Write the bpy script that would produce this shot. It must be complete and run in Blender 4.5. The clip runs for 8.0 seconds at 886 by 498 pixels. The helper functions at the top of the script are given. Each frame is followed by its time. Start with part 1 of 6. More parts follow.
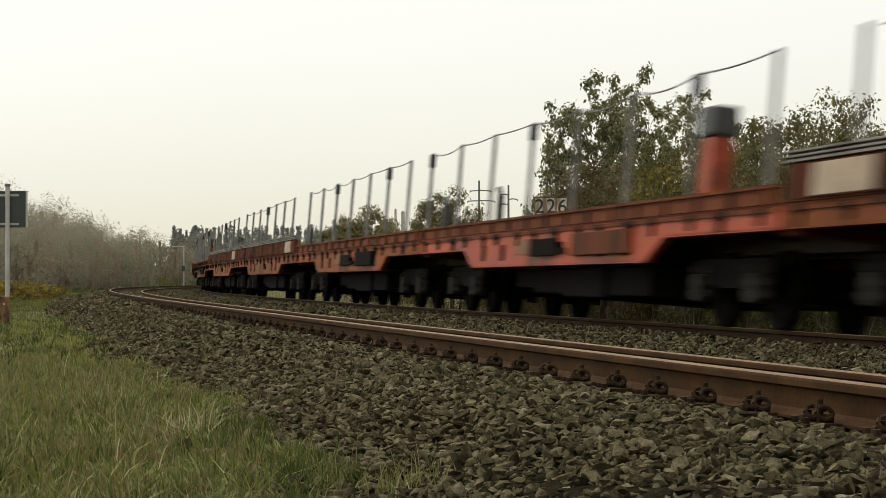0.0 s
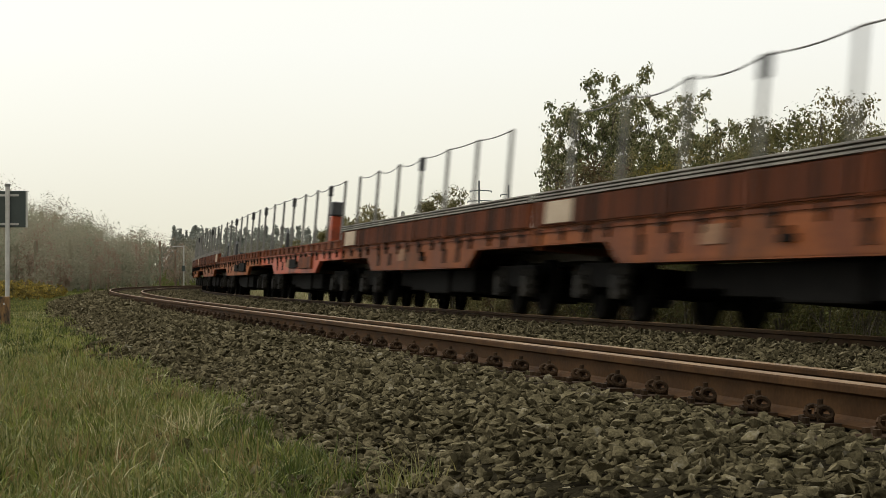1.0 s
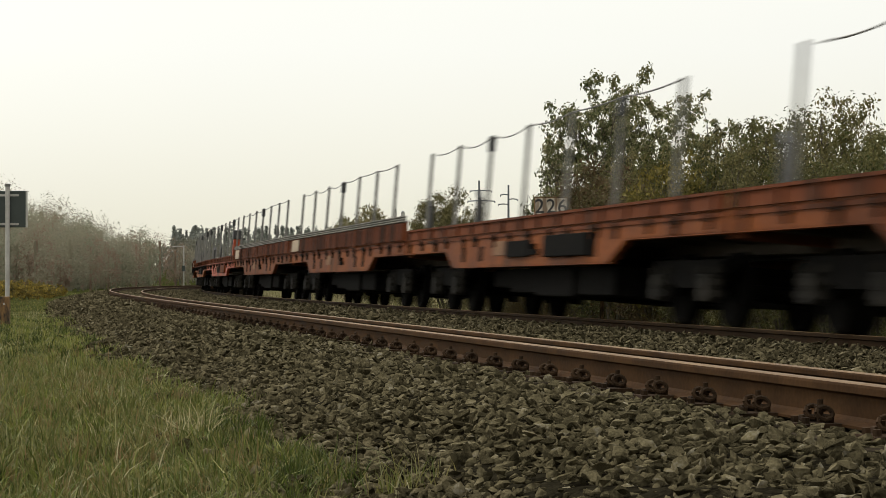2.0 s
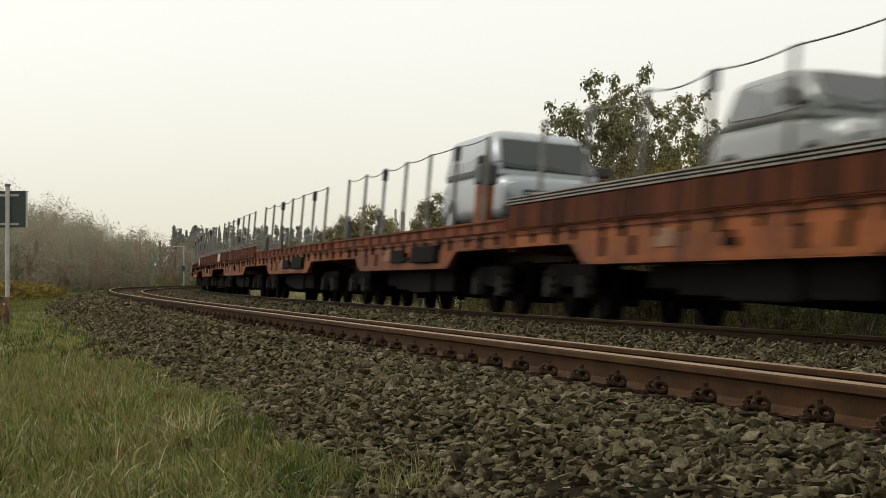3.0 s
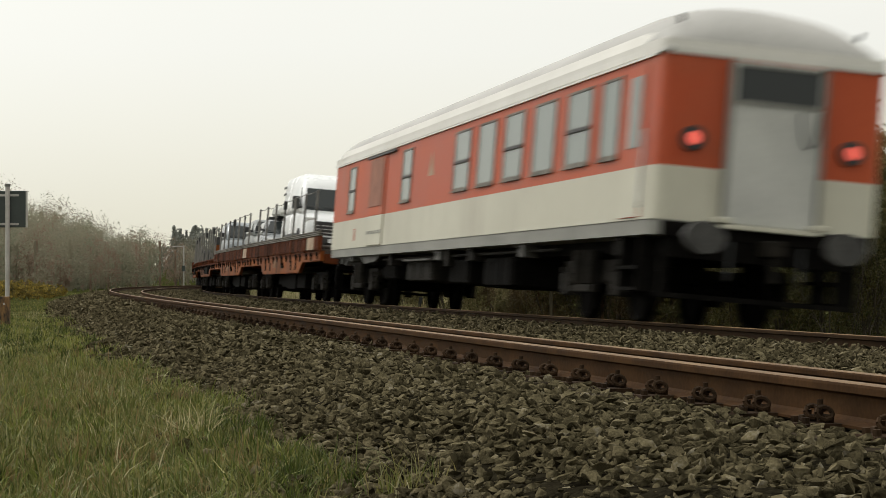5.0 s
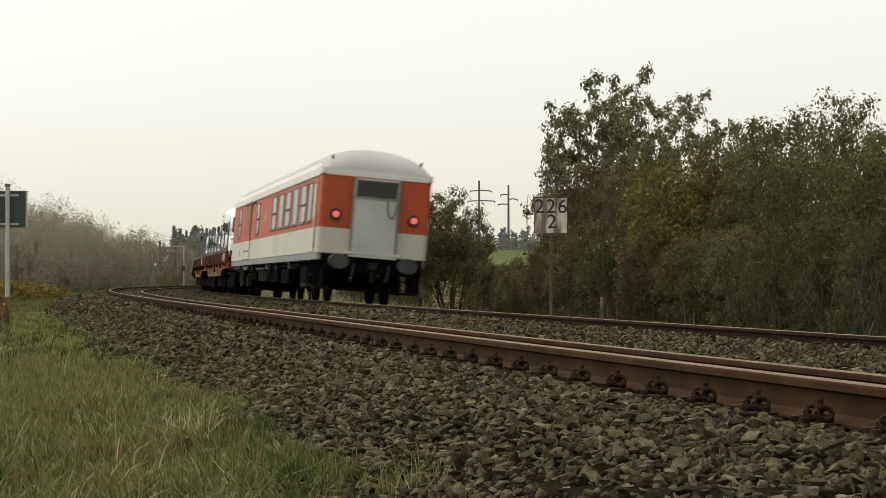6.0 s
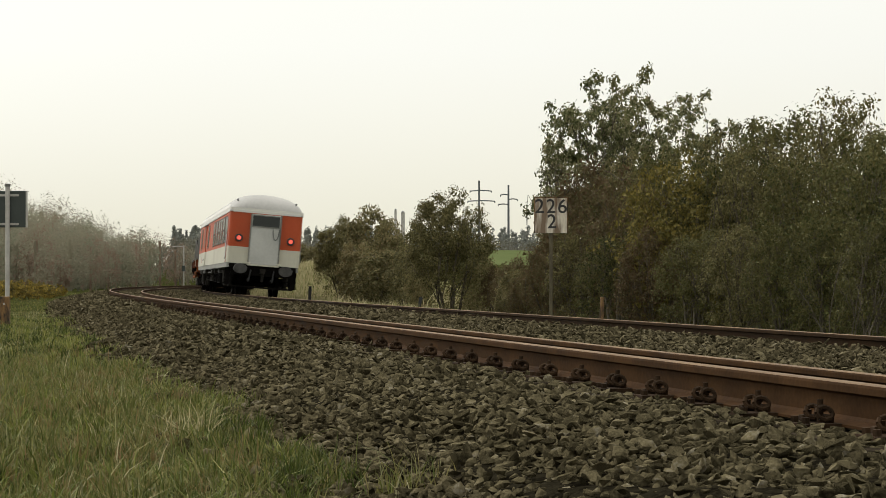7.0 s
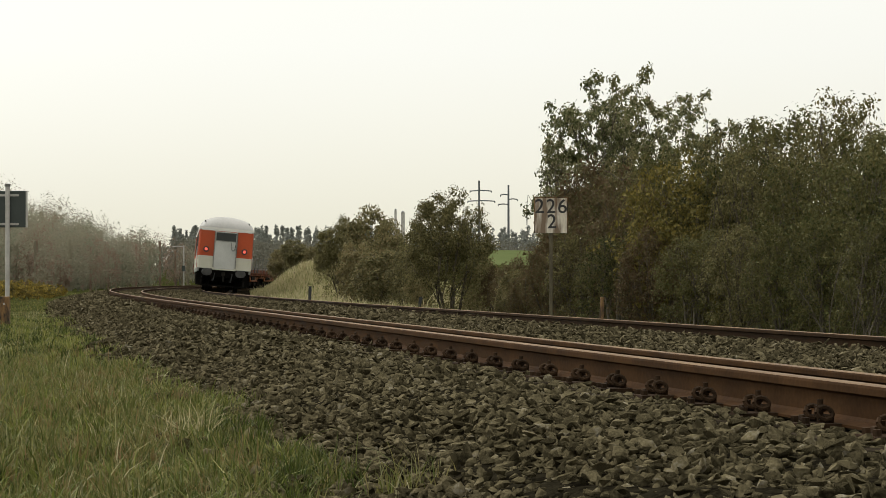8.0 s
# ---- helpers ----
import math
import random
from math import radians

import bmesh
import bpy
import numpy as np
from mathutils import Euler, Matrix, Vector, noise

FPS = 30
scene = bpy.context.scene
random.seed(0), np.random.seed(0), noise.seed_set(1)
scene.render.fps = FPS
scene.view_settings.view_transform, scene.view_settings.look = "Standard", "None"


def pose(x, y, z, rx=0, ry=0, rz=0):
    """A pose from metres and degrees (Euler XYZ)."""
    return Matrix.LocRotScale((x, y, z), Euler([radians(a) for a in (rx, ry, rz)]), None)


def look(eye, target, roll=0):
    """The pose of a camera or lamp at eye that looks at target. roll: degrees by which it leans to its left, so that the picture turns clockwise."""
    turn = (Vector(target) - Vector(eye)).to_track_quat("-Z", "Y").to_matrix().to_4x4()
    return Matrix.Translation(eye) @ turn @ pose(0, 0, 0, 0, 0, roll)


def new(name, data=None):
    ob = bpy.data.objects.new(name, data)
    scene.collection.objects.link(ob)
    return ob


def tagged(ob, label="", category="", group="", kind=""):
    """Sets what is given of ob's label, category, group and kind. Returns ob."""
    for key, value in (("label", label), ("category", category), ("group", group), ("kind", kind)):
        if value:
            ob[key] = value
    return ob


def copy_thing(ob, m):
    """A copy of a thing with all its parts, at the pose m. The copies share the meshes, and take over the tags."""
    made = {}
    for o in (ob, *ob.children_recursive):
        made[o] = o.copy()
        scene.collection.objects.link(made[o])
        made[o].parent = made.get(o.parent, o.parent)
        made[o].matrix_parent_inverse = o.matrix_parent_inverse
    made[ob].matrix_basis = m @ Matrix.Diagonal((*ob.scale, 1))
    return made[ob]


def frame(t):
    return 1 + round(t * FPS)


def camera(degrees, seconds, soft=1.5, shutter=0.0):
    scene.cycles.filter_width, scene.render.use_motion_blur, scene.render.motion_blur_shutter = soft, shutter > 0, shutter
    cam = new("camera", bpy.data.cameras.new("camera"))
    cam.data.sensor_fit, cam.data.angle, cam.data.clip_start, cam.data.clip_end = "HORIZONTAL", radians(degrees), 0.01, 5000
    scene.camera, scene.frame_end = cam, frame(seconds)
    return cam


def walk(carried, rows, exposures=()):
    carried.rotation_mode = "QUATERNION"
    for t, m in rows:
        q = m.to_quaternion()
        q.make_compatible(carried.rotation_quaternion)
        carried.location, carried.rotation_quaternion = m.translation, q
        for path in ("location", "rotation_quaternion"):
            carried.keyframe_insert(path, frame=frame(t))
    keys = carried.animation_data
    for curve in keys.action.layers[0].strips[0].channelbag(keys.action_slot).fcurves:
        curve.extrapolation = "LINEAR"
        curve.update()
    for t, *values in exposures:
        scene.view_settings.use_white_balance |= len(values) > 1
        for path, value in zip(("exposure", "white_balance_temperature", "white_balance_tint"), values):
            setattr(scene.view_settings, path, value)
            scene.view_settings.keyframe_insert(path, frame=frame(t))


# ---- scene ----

# ======== camera ========
cam = camera(23.93, 8.0, soft=0.8, shutter=0.52)
EYE = (0.0, 0.0, 0.381)
UP = math.tan(radians(0.879))
walk(cam, [(0.0, look(EYE, (0.0, 100.0, EYE[2] + 100 * UP), -0.054)),
           (8.0, look(EYE, (0.0, 100.0, EYE[2] + 100 * UP), -0.054))],
     exposures=[(0.0, 0.0), (1.7, 0.0), (3.0, -0.04), (4.0, -0.1), (4.7, -0.1), (6.0, -0.03), (6.6, 0.0), (8.0, 0.0)])

# ======== world and light: a bright overcast autumn sky ========
world = bpy.data.worlds.new("world")
scene.world = world
world.use_nodes = True
wn, wl = world.node_tree.nodes, world.node_tree.links
wn.clear()
sky = wn.new("ShaderNodeTexSky")
sky.sky_type = "NISHITA"
sky.sun_disc = False
sky.sun_elevation, sky.sun_rotation = radians(51), radians(-54)
sky.dust_density, sky.air_density = 6.0, 1.0
dull = wn.new("ShaderNodeHueSaturation")
dull.inputs["Saturation"].default_value = 0.12
wl.new(sky.outputs["Color"], dull.inputs["Color"])
sky_bg = wn.new("ShaderNodeBackground")
sky_bg.inputs["Strength"].default_value = 0.05
wl.new(dull.outputs["Color"], sky_bg.inputs["Color"])
# the cloud deck, a little creamier near the horizon
geo = wn.new("ShaderNodeTexCoord")
sep = wn.new("ShaderNodeSeparateXYZ")
wl.new(geo.outputs["Generated"], sep.inputs["Vector"])
ramp = wn.new("ShaderNodeValToRGB")
ramp.color_ramp.elements[0].position, ramp.color_ramp.elements[0].color = 0.0, (0.91, 0.875, 0.69, 1)
ramp.color_ramp.elements[1].position, ramp.color_ramp.elements[1].color = 0.11, (0.955, 0.955, 0.875, 1)
wl.new(sep.outputs["Z"], ramp.inputs["Fac"])
clouds = wn.new("ShaderNodeTexNoise")
clouds.inputs["Scale"].default_value = 3.0
clouds.inputs["Detail"].default_value = 4.0
wl.new(geo.outputs["Generated"], clouds.inputs["Vector"])
cmap = wn.new("ShaderNodeMapRange")
cmap.inputs["To Min"].default_value, cmap.inputs["To Max"].default_value = 0.97, 1.03
wl.new(clouds.outputs["Fac"], cmap.inputs["Value"])
cmul = wn.new("ShaderNodeVectorMath")
cmul.operation = "SCALE"
wl.new(ramp.outputs["Color"], cmul.inputs[0])
wl.new(cmap.outputs["Result"], cmul.inputs["Scale"])
deck_bg = wn.new("ShaderNodeBackground")
deck_bg.inputs["Strength"].default_value = 0.86
wl.new(cmul.outputs["Vector"], deck_bg.inputs["Color"])
both = wn.new("ShaderNodeAddShader")
wl.new(sky_bg.outputs["Background"], both.inputs[0])
wl.new(deck_bg.outputs["Background"], both.inputs[1])
wout = wn.new("ShaderNodeOutputWorld")
wl.new(both.outputs["Shader"], wout.inputs["Surface"])

sun_data = bpy.data.lights.new("sun", "SUN")
sun_data.energy, sun_data.angle, sun_data.color = 1.1, radians(18), (1.0, 0.96, 0.88)
sun = new("sun", sun_data)
sun.matrix_world = look((-22, 16, 34), (0, 0, 0))

# ======== the line of the railway ========
K0, K1 = 0.00018687, 9.8346e-06          # curvature: nearly straight, then a growing right-hand bend
PSI0, X0 = radians(101.9686), 1.8602
DT = 4.932                               # from centre line to centre line
CANT = 0.1262                            # the outer rail of each track stands higher
ZNEAR, ZFAR = 0.0, -0.1422               # tops of the outer rails
LEAN = math.atan(CANT / 1.5)
S = np.arange(-400, 1200, 0.25)
_k = np.where(S > 330, 0.0, K0 + K1 * np.clip(S, 0, 200))
_k[S < -60] = 0.0
_psi = np.concatenate([[0], -np.cumsum(_k[:-1] * 0.25)])
_psi += PSI0 - np.interp(0, S, _psi)
_x = np.concatenate([[0], np.cumsum(np.cos(_psi[:-1]) * 0.25)])
_y = np.concatenate([[0], np.cumsum(np.sin(_psi[:-1]) * 0.25)])
_x += X0 - np.interp(0, S, _x)
_y += 10 - np.interp(0, S, _y)


def along(s, lat):
    """x, y and heading at s metres along the near track's centre, lat metres to its left (arrays too)."""
    x, y, h = np.interp(s, S, _x), np.interp(s, S, _y), np.interp(s, S, _psi)
    return x - np.sin(h) * lat, y + np.cos(h) * lat, h


def spot(s, lat, z):
    x, y, h = along(s, lat)
    return Matrix.Translation((x, y, z)) @ Matrix.Rotation(h, 4, "Z")


GL = np.array([-320, -60, -24, -15, -10, -8.4, -7.4, -6.6, -5.7, -4.3, -3.6, -2.4, -1.4, -0.75, 0.0, 0.75, 1.35, 1.95, 2.55, 3.3, 8, 24, 90, 420], float)
GZ = np.array([-1.5, -1.3, -1.05, -1.0, -0.95, -0.8, -0.56, -0.44, -0.42, -0.275, -0.27, -0.285, -0.29, -0.31, -0.27, -0.205, -0.165, -0.21, -0.38, -0.41, -0.45, -0.5, -0.5, -0.5])


def smooth(a, b, v):
    u = np.clip((np.asarray(v, float) - a) / (b - a), 0, 1)
    return u * u * (3 - 2 * u)


def toe(s):
    """Where the ballast ends and the grass begins, metres left of the near track's centre."""
    return np.interp(s, [-4, -1.6, 1, 3, 10], [3.0, 2.90, 2.72, 2.66, 2.76]) + 0.08 * np.sin(np.asarray(s) * 1.3) + 0.08 * np.sin(np.asarray(s) * 3.1 + 1)


def ground_z(s, lat):
    """The height of the ground: ballast bed, verges, the bank inside the bend and the rising country beyond."""
    z = np.interp(lat, GL, GZ)
    bank = smooth(62, 130, s) * (1 - smooth(200, 330, s)) * smooth(-7.2, -11.5, lat) * (1 - 0.5 * smooth(-25, -60, lat))
    z = z + 2.5 * bank
    x, y, _ = along(s, lat)
    z = z + 4.9 * smooth(150, 310, y) * smooth(-11, -20, lat) + 6.0 * smooth(330, 520, y) * smooth(9, 25, np.abs(lat)) * (lat < 0)
    return z + 5.0 * smooth(230, 420, s) * smooth(20, 120, lat)

# ======== materials ========
def material(name, dark, light, rough=0.7, metal=0.0, scale=6.0, fine=60.0, bump=0.2, dist=0.01, spread=0.5, island=0.0,
             rnd=0.0, streak=None, stain=None, stain_at=0.62, coord="Object", spec=0.5):
    """A two-scale procedural surface: broad patches and fine grain from dark to light, optional stains, streaks and piece-by-piece change."""
    m = bpy.data.materials.new(name)
    m.use_nodes = True
    n, l = m.node_tree.nodes, m.node_tree.links
    bs = n["Principled BSDF"]
    tc = n.new("ShaderNodeTexCoord")
    vec = tc.outputs[coord]
    if streak:
        mp = n.new("ShaderNodeMapping")
        mp.inputs["Scale"].default_value = streak
        l.new(vec, mp.inputs["Vector"])
        vec = mp.outputs["Vector"]
    big, small = n.new("ShaderNodeTexNoise"), n.new("ShaderNodeTexNoise")
    big.inputs["Scale"].default_value, big.inputs["Detail"].default_value = scale, 5
    small.inputs["Scale"].default_value, small.inputs["Detail"].default_value = fine, 4
    l.new(vec, big.inputs["Vector"])
    l.new(vec, small.inputs["Vector"])
    mix = n.new("ShaderNodeMath")
    mix.operation = "MULTIPLY_ADD"
    mix.inputs[1].default_value = spread
    l.new(small.outputs["Fac"], mix.inputs[0])
    half = n.new("ShaderNodeMath")
    half.operation = "MULTIPLY_ADD"
    half.inputs[1].default_value, half.inputs[2].default_value = 1.0, -spread * 0.5
    l.new(big.outputs["Fac"], half.inputs[0])
    l.new(half.outputs[0], mix.inputs[2])
    value = mix.outputs[0]
    if island or rnd:
        src = n.new("ShaderNodeNewGeometry").outputs["Random Per Island"] if island else n.new("ShaderNodeObjectInfo").outputs["Random"]
        add = n.new("ShaderNodeMath")
        add.operation = "MULTIPLY_ADD"
        add.inputs[1].default_value = island or rnd
        l.new(src, add.inputs[0])
        sub = n.new("ShaderNodeMath")
        sub.inputs[1].default_value = -(island or rnd) / 2
        l.new(value, sub.inputs[0])
        l.new(sub.outputs[0], add.inputs[2])
        value = add.outputs[0]
    cr = n.new("ShaderNodeValToRGB")
    cr.color_ramp.elements[0].position, cr.color_ramp.elements[0].color = 0.3, (*dark, 1)
    cr.color_ramp.elements[1].position, cr.color_ramp.elements[1].color = 0.7, (*light, 1)
    l.new(value, cr.inputs["Fac"])
    col = cr.outputs["Color"]
    if stain:
        st = n.new("ShaderNodeTexNoise")
        st.inputs["Scale"].default_value, st.inputs["Detail"].default_value, st.inputs["Roughness"].default_value = scale * 0.6, 8, 0.65
        l.new(vec, st.inputs["Vector"])
        sm = n.new("ShaderNodeMapRange")
        sm.inputs["From Min"].default_value, sm.inputs["From Max"].default_value = stain_at - 0.06, stain_at + 0.1
        l.new(st.outputs["Fac"], sm.inputs["Value"])
        mc = n.new("ShaderNodeMix")
        mc.data_type = "RGBA"
        l.new(sm.outputs["Result"], mc.inputs["Factor"])
        l.new(col, mc.inputs["A"])
        mc.inputs["B"].default_value = (*stain, 1)
        col = mc.outputs["Result"]
    l.new(col, bs.inputs["Base Color"])
    rr = n.new("ShaderNodeMapRange")
    rr.inputs["To Min"].default_value, rr.inputs["To Max"].default_value = max(0.03, rough - 0.12), min(1, rough + 0.12)
    l.new(big.outputs["Fac"], rr.inputs["Value"])
    l.new(rr.outputs["Result"], bs.inputs["Roughness"])
    bs.inputs["Metallic"].default_value = metal
    bs.inputs["Specular IOR Level"].default_value = spec
    if bump:
        bp = n.new("ShaderNodeBump")
        bp.inputs["Strength"].default_value, bp.inputs["Distance"].default_value = bump, dist
        l.new(small.outputs["Fac"], bp.inputs["Height"])
        l.new(bp.outputs["Normal"], bs.inputs["Normal"])
    return m


def leafy(name, cols, trans=0.25, spec=0.14, rough=0.62):
    """Leaves: each leaf takes its own colour out of cols."""
    m = bpy.data.materials.new(name)
    m.use_nodes = True
    n, l = m.node_tree.nodes, m.node_tree.links
    bs = n["Principled BSDF"]
    g = n.new("ShaderNodeNewGeometry")
    oi = n.new("ShaderNodeObjectInfo")
    mx = n.new("ShaderNodeMath")
    mx.operation = "MULTIPLY_ADD"
    mx.inputs[1].default_value = 0.6
    l.new(g.outputs["Random Per Island"], mx.inputs[0])
    sc = n.new("ShaderNodeMath")
    sc.operation = "MULTIPLY"
    sc.inputs[1].default_value = 0.4
    l.new(oi.outputs["Random"], sc.inputs[0])
    l.new(sc.outputs[0], mx.inputs[2])
    cr = n.new("ShaderNodeValToRGB")
    while len(cr.color_ramp.elements) < len(cols):
        cr.color_ramp.elements.new(0.5)
    for i, c in enumerate(cols):
        cr.color_ramp.elements[i].position = i / (len(cols) - 1)
        cr.color_ramp.elements[i].color = (*c, 1)
    l.new(mx.outputs[0], cr.inputs["Fac"])
    l.new(cr.outputs["Color"], bs.inputs["Base Color"])
    bs.inputs["Roughness"].default_value = rough
    bs.inputs["Specular IOR Level"].default_value = spec
    tr = n.new("ShaderNodeBsdfTranslucent")
    l.new(cr.outputs["Color"], tr.inputs["Color"])
    ms = n.new("ShaderNodeMixShader")
    ms.inputs["Fac"].default_value = trans
    l.new(bs.outputs["BSDF"], ms.inputs[1])
    l.new(tr.outputs["BSDF"], ms.inputs[2])
    l.new(ms.outputs["Shader"], n["Material Output"].inputs["Surface"])
    return m


def glass(name, tint=(0.022, 0.026, 0.026), rough=0.06, spec=0.3, coat=0.0):
    m = bpy.data.materials.new(name)
    m.use_nodes = True
    bs = m.node_tree.nodes["Principled BSDF"]
    bs.inputs["Base Color"].default_value = (*tint, 1)
    bs.inputs["Roughness"].default_value = rough
    bs.inputs["Specular IOR Level"].default_value = spec
    bs.inputs["Coat Weight"].default_value = coat
    bs.inputs["Coat Roughness"].default_value = 0.03
    return m


def lamp_glow(name, col, power):
    m = bpy.data.materials.new(name)
    m.use_nodes = True
    bs = m.node_tree.nodes["Principled BSDF"]
    bs.inputs["Base Color"].default_value = (*col, 1)
    bs.inputs["Emission Color"].default_value = (*col, 1)
    bs.inputs["Emission Strength"].default_value = power
    bs.inputs["Roughness"].default_value = 0.2
    return m


M_STONE = material("ballast_stone", (0.036, 0.0305, 0.0172), (0.148, 0.124, 0.072), 0.95, 0, 14, 90, 0.7, 0.006, 0.7, island=0.38, spec=0.0)
M_STONE_ONE = material("loose_ballast_stone", (0.036, 0.0305, 0.0172), (0.148, 0.124, 0.072), 0.95, 0, 14, 90, 0.7, 0.006, 0.7, rnd=0.42, spec=0.0)
# shade in the gaps between the stones is put into this near-black bed
M_BED_SHADED = material("ballast_bed_shaded", (0.007, 0.006, 0.0038), (0.028, 0.024, 0.015), 0.95, 0, 9, 45, 0.9, 0.03, 0.8, spec=0.0)
M_SOIL = material("meadow_soil", (0.020, 0.023, 0.007), (0.065, 0.070, 0.022), 0.95, 0, 0.7, 8, 0.8, 0.05, 0.6, coord="Object", spec=0.0)
M_FIELD = material("far_green_field", (0.085, 0.110, 0.042), (0.125, 0.145, 0.062), 0.95, 0, 0.05, 2, 0.5, 0.05, 0.5, spec=0.0)
M_RAIL = material("rusty_rail", (0.031, 0.0146, 0.0050), (0.069, 0.0345, 0.0135), 0.75, 0.0, 2.5, 40, 0.25, 0.003, 0.4, spec=0.05)
M_RAILTOP = material("worn_rail_head", (0.125, 0.070, 0.030), (0.215, 0.135, 0.068), 0.6, 0.1, 2.0, 50, 0.1, 0.002, 0.3, spec=0.15)
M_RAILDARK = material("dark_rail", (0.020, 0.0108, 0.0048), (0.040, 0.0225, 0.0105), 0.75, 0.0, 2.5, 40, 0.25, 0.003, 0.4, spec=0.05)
M_CLIP = material("rusty_clip", (0.020, 0.012, 0.006), (0.055, 0.032, 0.017), 0.85, 0.0, 12, 60, 0.5, 0.004, 0.5, rnd=0.3, spec=0.1)
M_SLEEPER = material("sleeper_wood", (0.02, 0.016, 0.011), (0.06, 0.048, 0.034), 0.95, 0, 3, 25, 0.6, 0.01, 0.5, streak=(1, 6, 6), rnd=0.3, spec=0.0)
M_ORANGE = material("faded_orange_paint", (0.11, 0.029, 0.0072), (0.265, 0.080, 0.020), 0.6, 0, 0.9, 14, 0.12, 0.004, 0.5, rnd=0.3, stain=(0.060, 0.022, 0.009), stain_at=0.60, spec=0.08)
M_FADED = material("faded_marking", (0.13, 0.060, 0.026), (0.25, 0.135, 0.070), 0.7, 0, 3.0, 20, 0.1, 0.003, 0.5, stain=(0.07, 0.03, 0.015), stain_at=0.55, spec=0.2)
M_RED = material("fresh_red_paint", (0.27, 0.034, 0.009), (0.43, 0.080, 0.022), 0.55, 0, 0.9, 14, 0.1, 0.004, 0.4, stain=(0.07, 0.02, 0.008), stain_at=0.58, spec=0.25)
M_PANEL = material("rust_brown_panel", (0.038, 0.012, 0.0048), (0.150, 0.043, 0.0155), 0.8, 0, 1.4, 16, 0.25, 0.006, 0.3, streak=(2.2, 1, 0.15), island=0.5, stain=(0.022, 0.010, 0.005), stain_at=0.56, spec=0.1)
M_GALV = material("weathered_steel_rail", (0.075, 0.068, 0.055), (0.24, 0.22, 0.185), 0.6, 0.2, 1.5, 20, 0.1, 0.003, 0.5, stain=(0.06, 0.04, 0.028), stain_at=0.58, spec=0.3)
M_POST = material("grey_post", (0.10, 0.095, 0.085), (0.22, 0.21, 0.19), 0.7, 0.2, 3, 30, 0.2, 0.003, 0.4)
# soot, with the shade below the vehicles put into these near-black colours
M_BLACK = material("sooty_shaded_running_gear", (0.0035, 0.0032, 0.0028), (0.010, 0.009, 0.0078), 0.9, 0.0, 4, 30, 0.4, 0.006, 0.5, stain=(0.018, 0.015, 0.012), stain_at=0.68, spec=0.04)
M_GEAR = material("grey_brown_running_gear", (0.007, 0.0063, 0.005), (0.027, 0.0235, 0.0185), 0.85, 0.0, 4, 30, 0.4, 0.006, 0.5, spec=0.1)
M_BUFFER = material("greased_buffer_steel", (0.022, 0.021, 0.019), (0.065, 0.063, 0.058), 0.6, 0.1, 5, 30, 0.2, 0.004, 0.5)
M_UNDER = material("dusty_grey_underfloor_paint", (0.035, 0.033, 0.029), (0.11, 0.105, 0.094), 0.75, 0, 3, 20, 0.2, 0.004, 0.5)
M_DECK = material("deck_plates", (0.05, 0.04, 0.033), (0.12, 0.095, 0.075), 0.8, 0.2, 2, 25, 0.3, 0.006, 0.4)
M_PLATE = material("pale_route_plate", (0.25, 0.18, 0.11), (0.46, 0.36, 0.25), 0.7, 0, 2.0, 20, 0.1, 0.003, 0.5, stain=(0.25, 0.11, 0.06), stain_at=0.6)
M_CRED = material("coach_red", (0.40, 0.066, 0.022), (0.49, 0.094, 0.033), 0.5, 0, 0.5, 12, 0.05, 0.003, 0.3, stain=(0.36, 0.085, 0.036), stain_at=0.62, spec=0.22)
M_CWHITE = material("coach_light_grey", (0.46, 0.44, 0.35), (0.58, 0.56, 0.46), 0.5, 0, 0.5, 10, 0.05, 0.003, 0.35, streak=(1, 1, 0.35), stain=(0.38, 0.35, 0.28), stain_at=0.6, spec=0.3)
M_CSKIRT = material("coach_grey_skirt", (0.17, 0.17, 0.15), (0.28, 0.275, 0.245), 0.6, 0, 0.6, 12, 0.08, 0.003, 0.4, streak=(1, 1, 0.3), spec=0.3)
M_CROOF = material("coach_roof", (0.36, 0.35, 0.33), (0.50, 0.485, 0.46), 0.6, 0, 0.5, 10, 0.06, 0.004, 0.35, streak=(0.6, 1, 1))
M_CROOFL = material("coach_roof_edge", (0.62, 0.60, 0.55), (0.74, 0.72, 0.67), 0.5, 0, 0.5, 10, 0.05, 0.003, 0.3)
M_CGATE = material("gangway_grey", (0.42, 0.42, 0.39), (0.55, 0.55, 0.51), 0.55, 0, 1.0, 12, 0.05, 0.003, 0.3)
M_RUBBER = material("rubber", (0.012, 0.012, 0.012), (0.03, 0.03, 0.03), 0.75, 0, 8, 50, 0.2, 0.003, 0.4)
M_GLASS = glass("window_glass")
# the sky's reflection is put into this pale tint, with little gloss
M_CGLASS = glass("coach_glass_sky_tint", (0.15, 0.178, 0.155), 0.2, 0.28)
M_MESHED = material("rusty_shutter", (0.20, 0.075, 0.045), (0.34, 0.15, 0.095), 0.75, 0, 2.0, 14, 0.3, 0.01, 0.5)
M_TAIL = lamp_glow("tail_light", (0.92, 0.13, 0.09), 0.62)
M_CHROME = material("bare_metal", (0.35, 0.35, 0.35), (0.6, 0.6, 0.6), 0.3, 0.9, 5, 40, 0.05, 0.002, 0.3)
M_VWHITE = material("van_white_paint", (0.74, 0.75, 0.75), (0.82, 0.83, 0.83), 0.25, 0, 1.0, 20, 0.02, 0.002, 0.2)
M_VSILVER = material("car_silver_paint", (0.24, 0.25, 0.26), (0.32, 0.33, 0.34), 0.3, 0.25, 1.0, 20, 0.02, 0.002, 0.2)
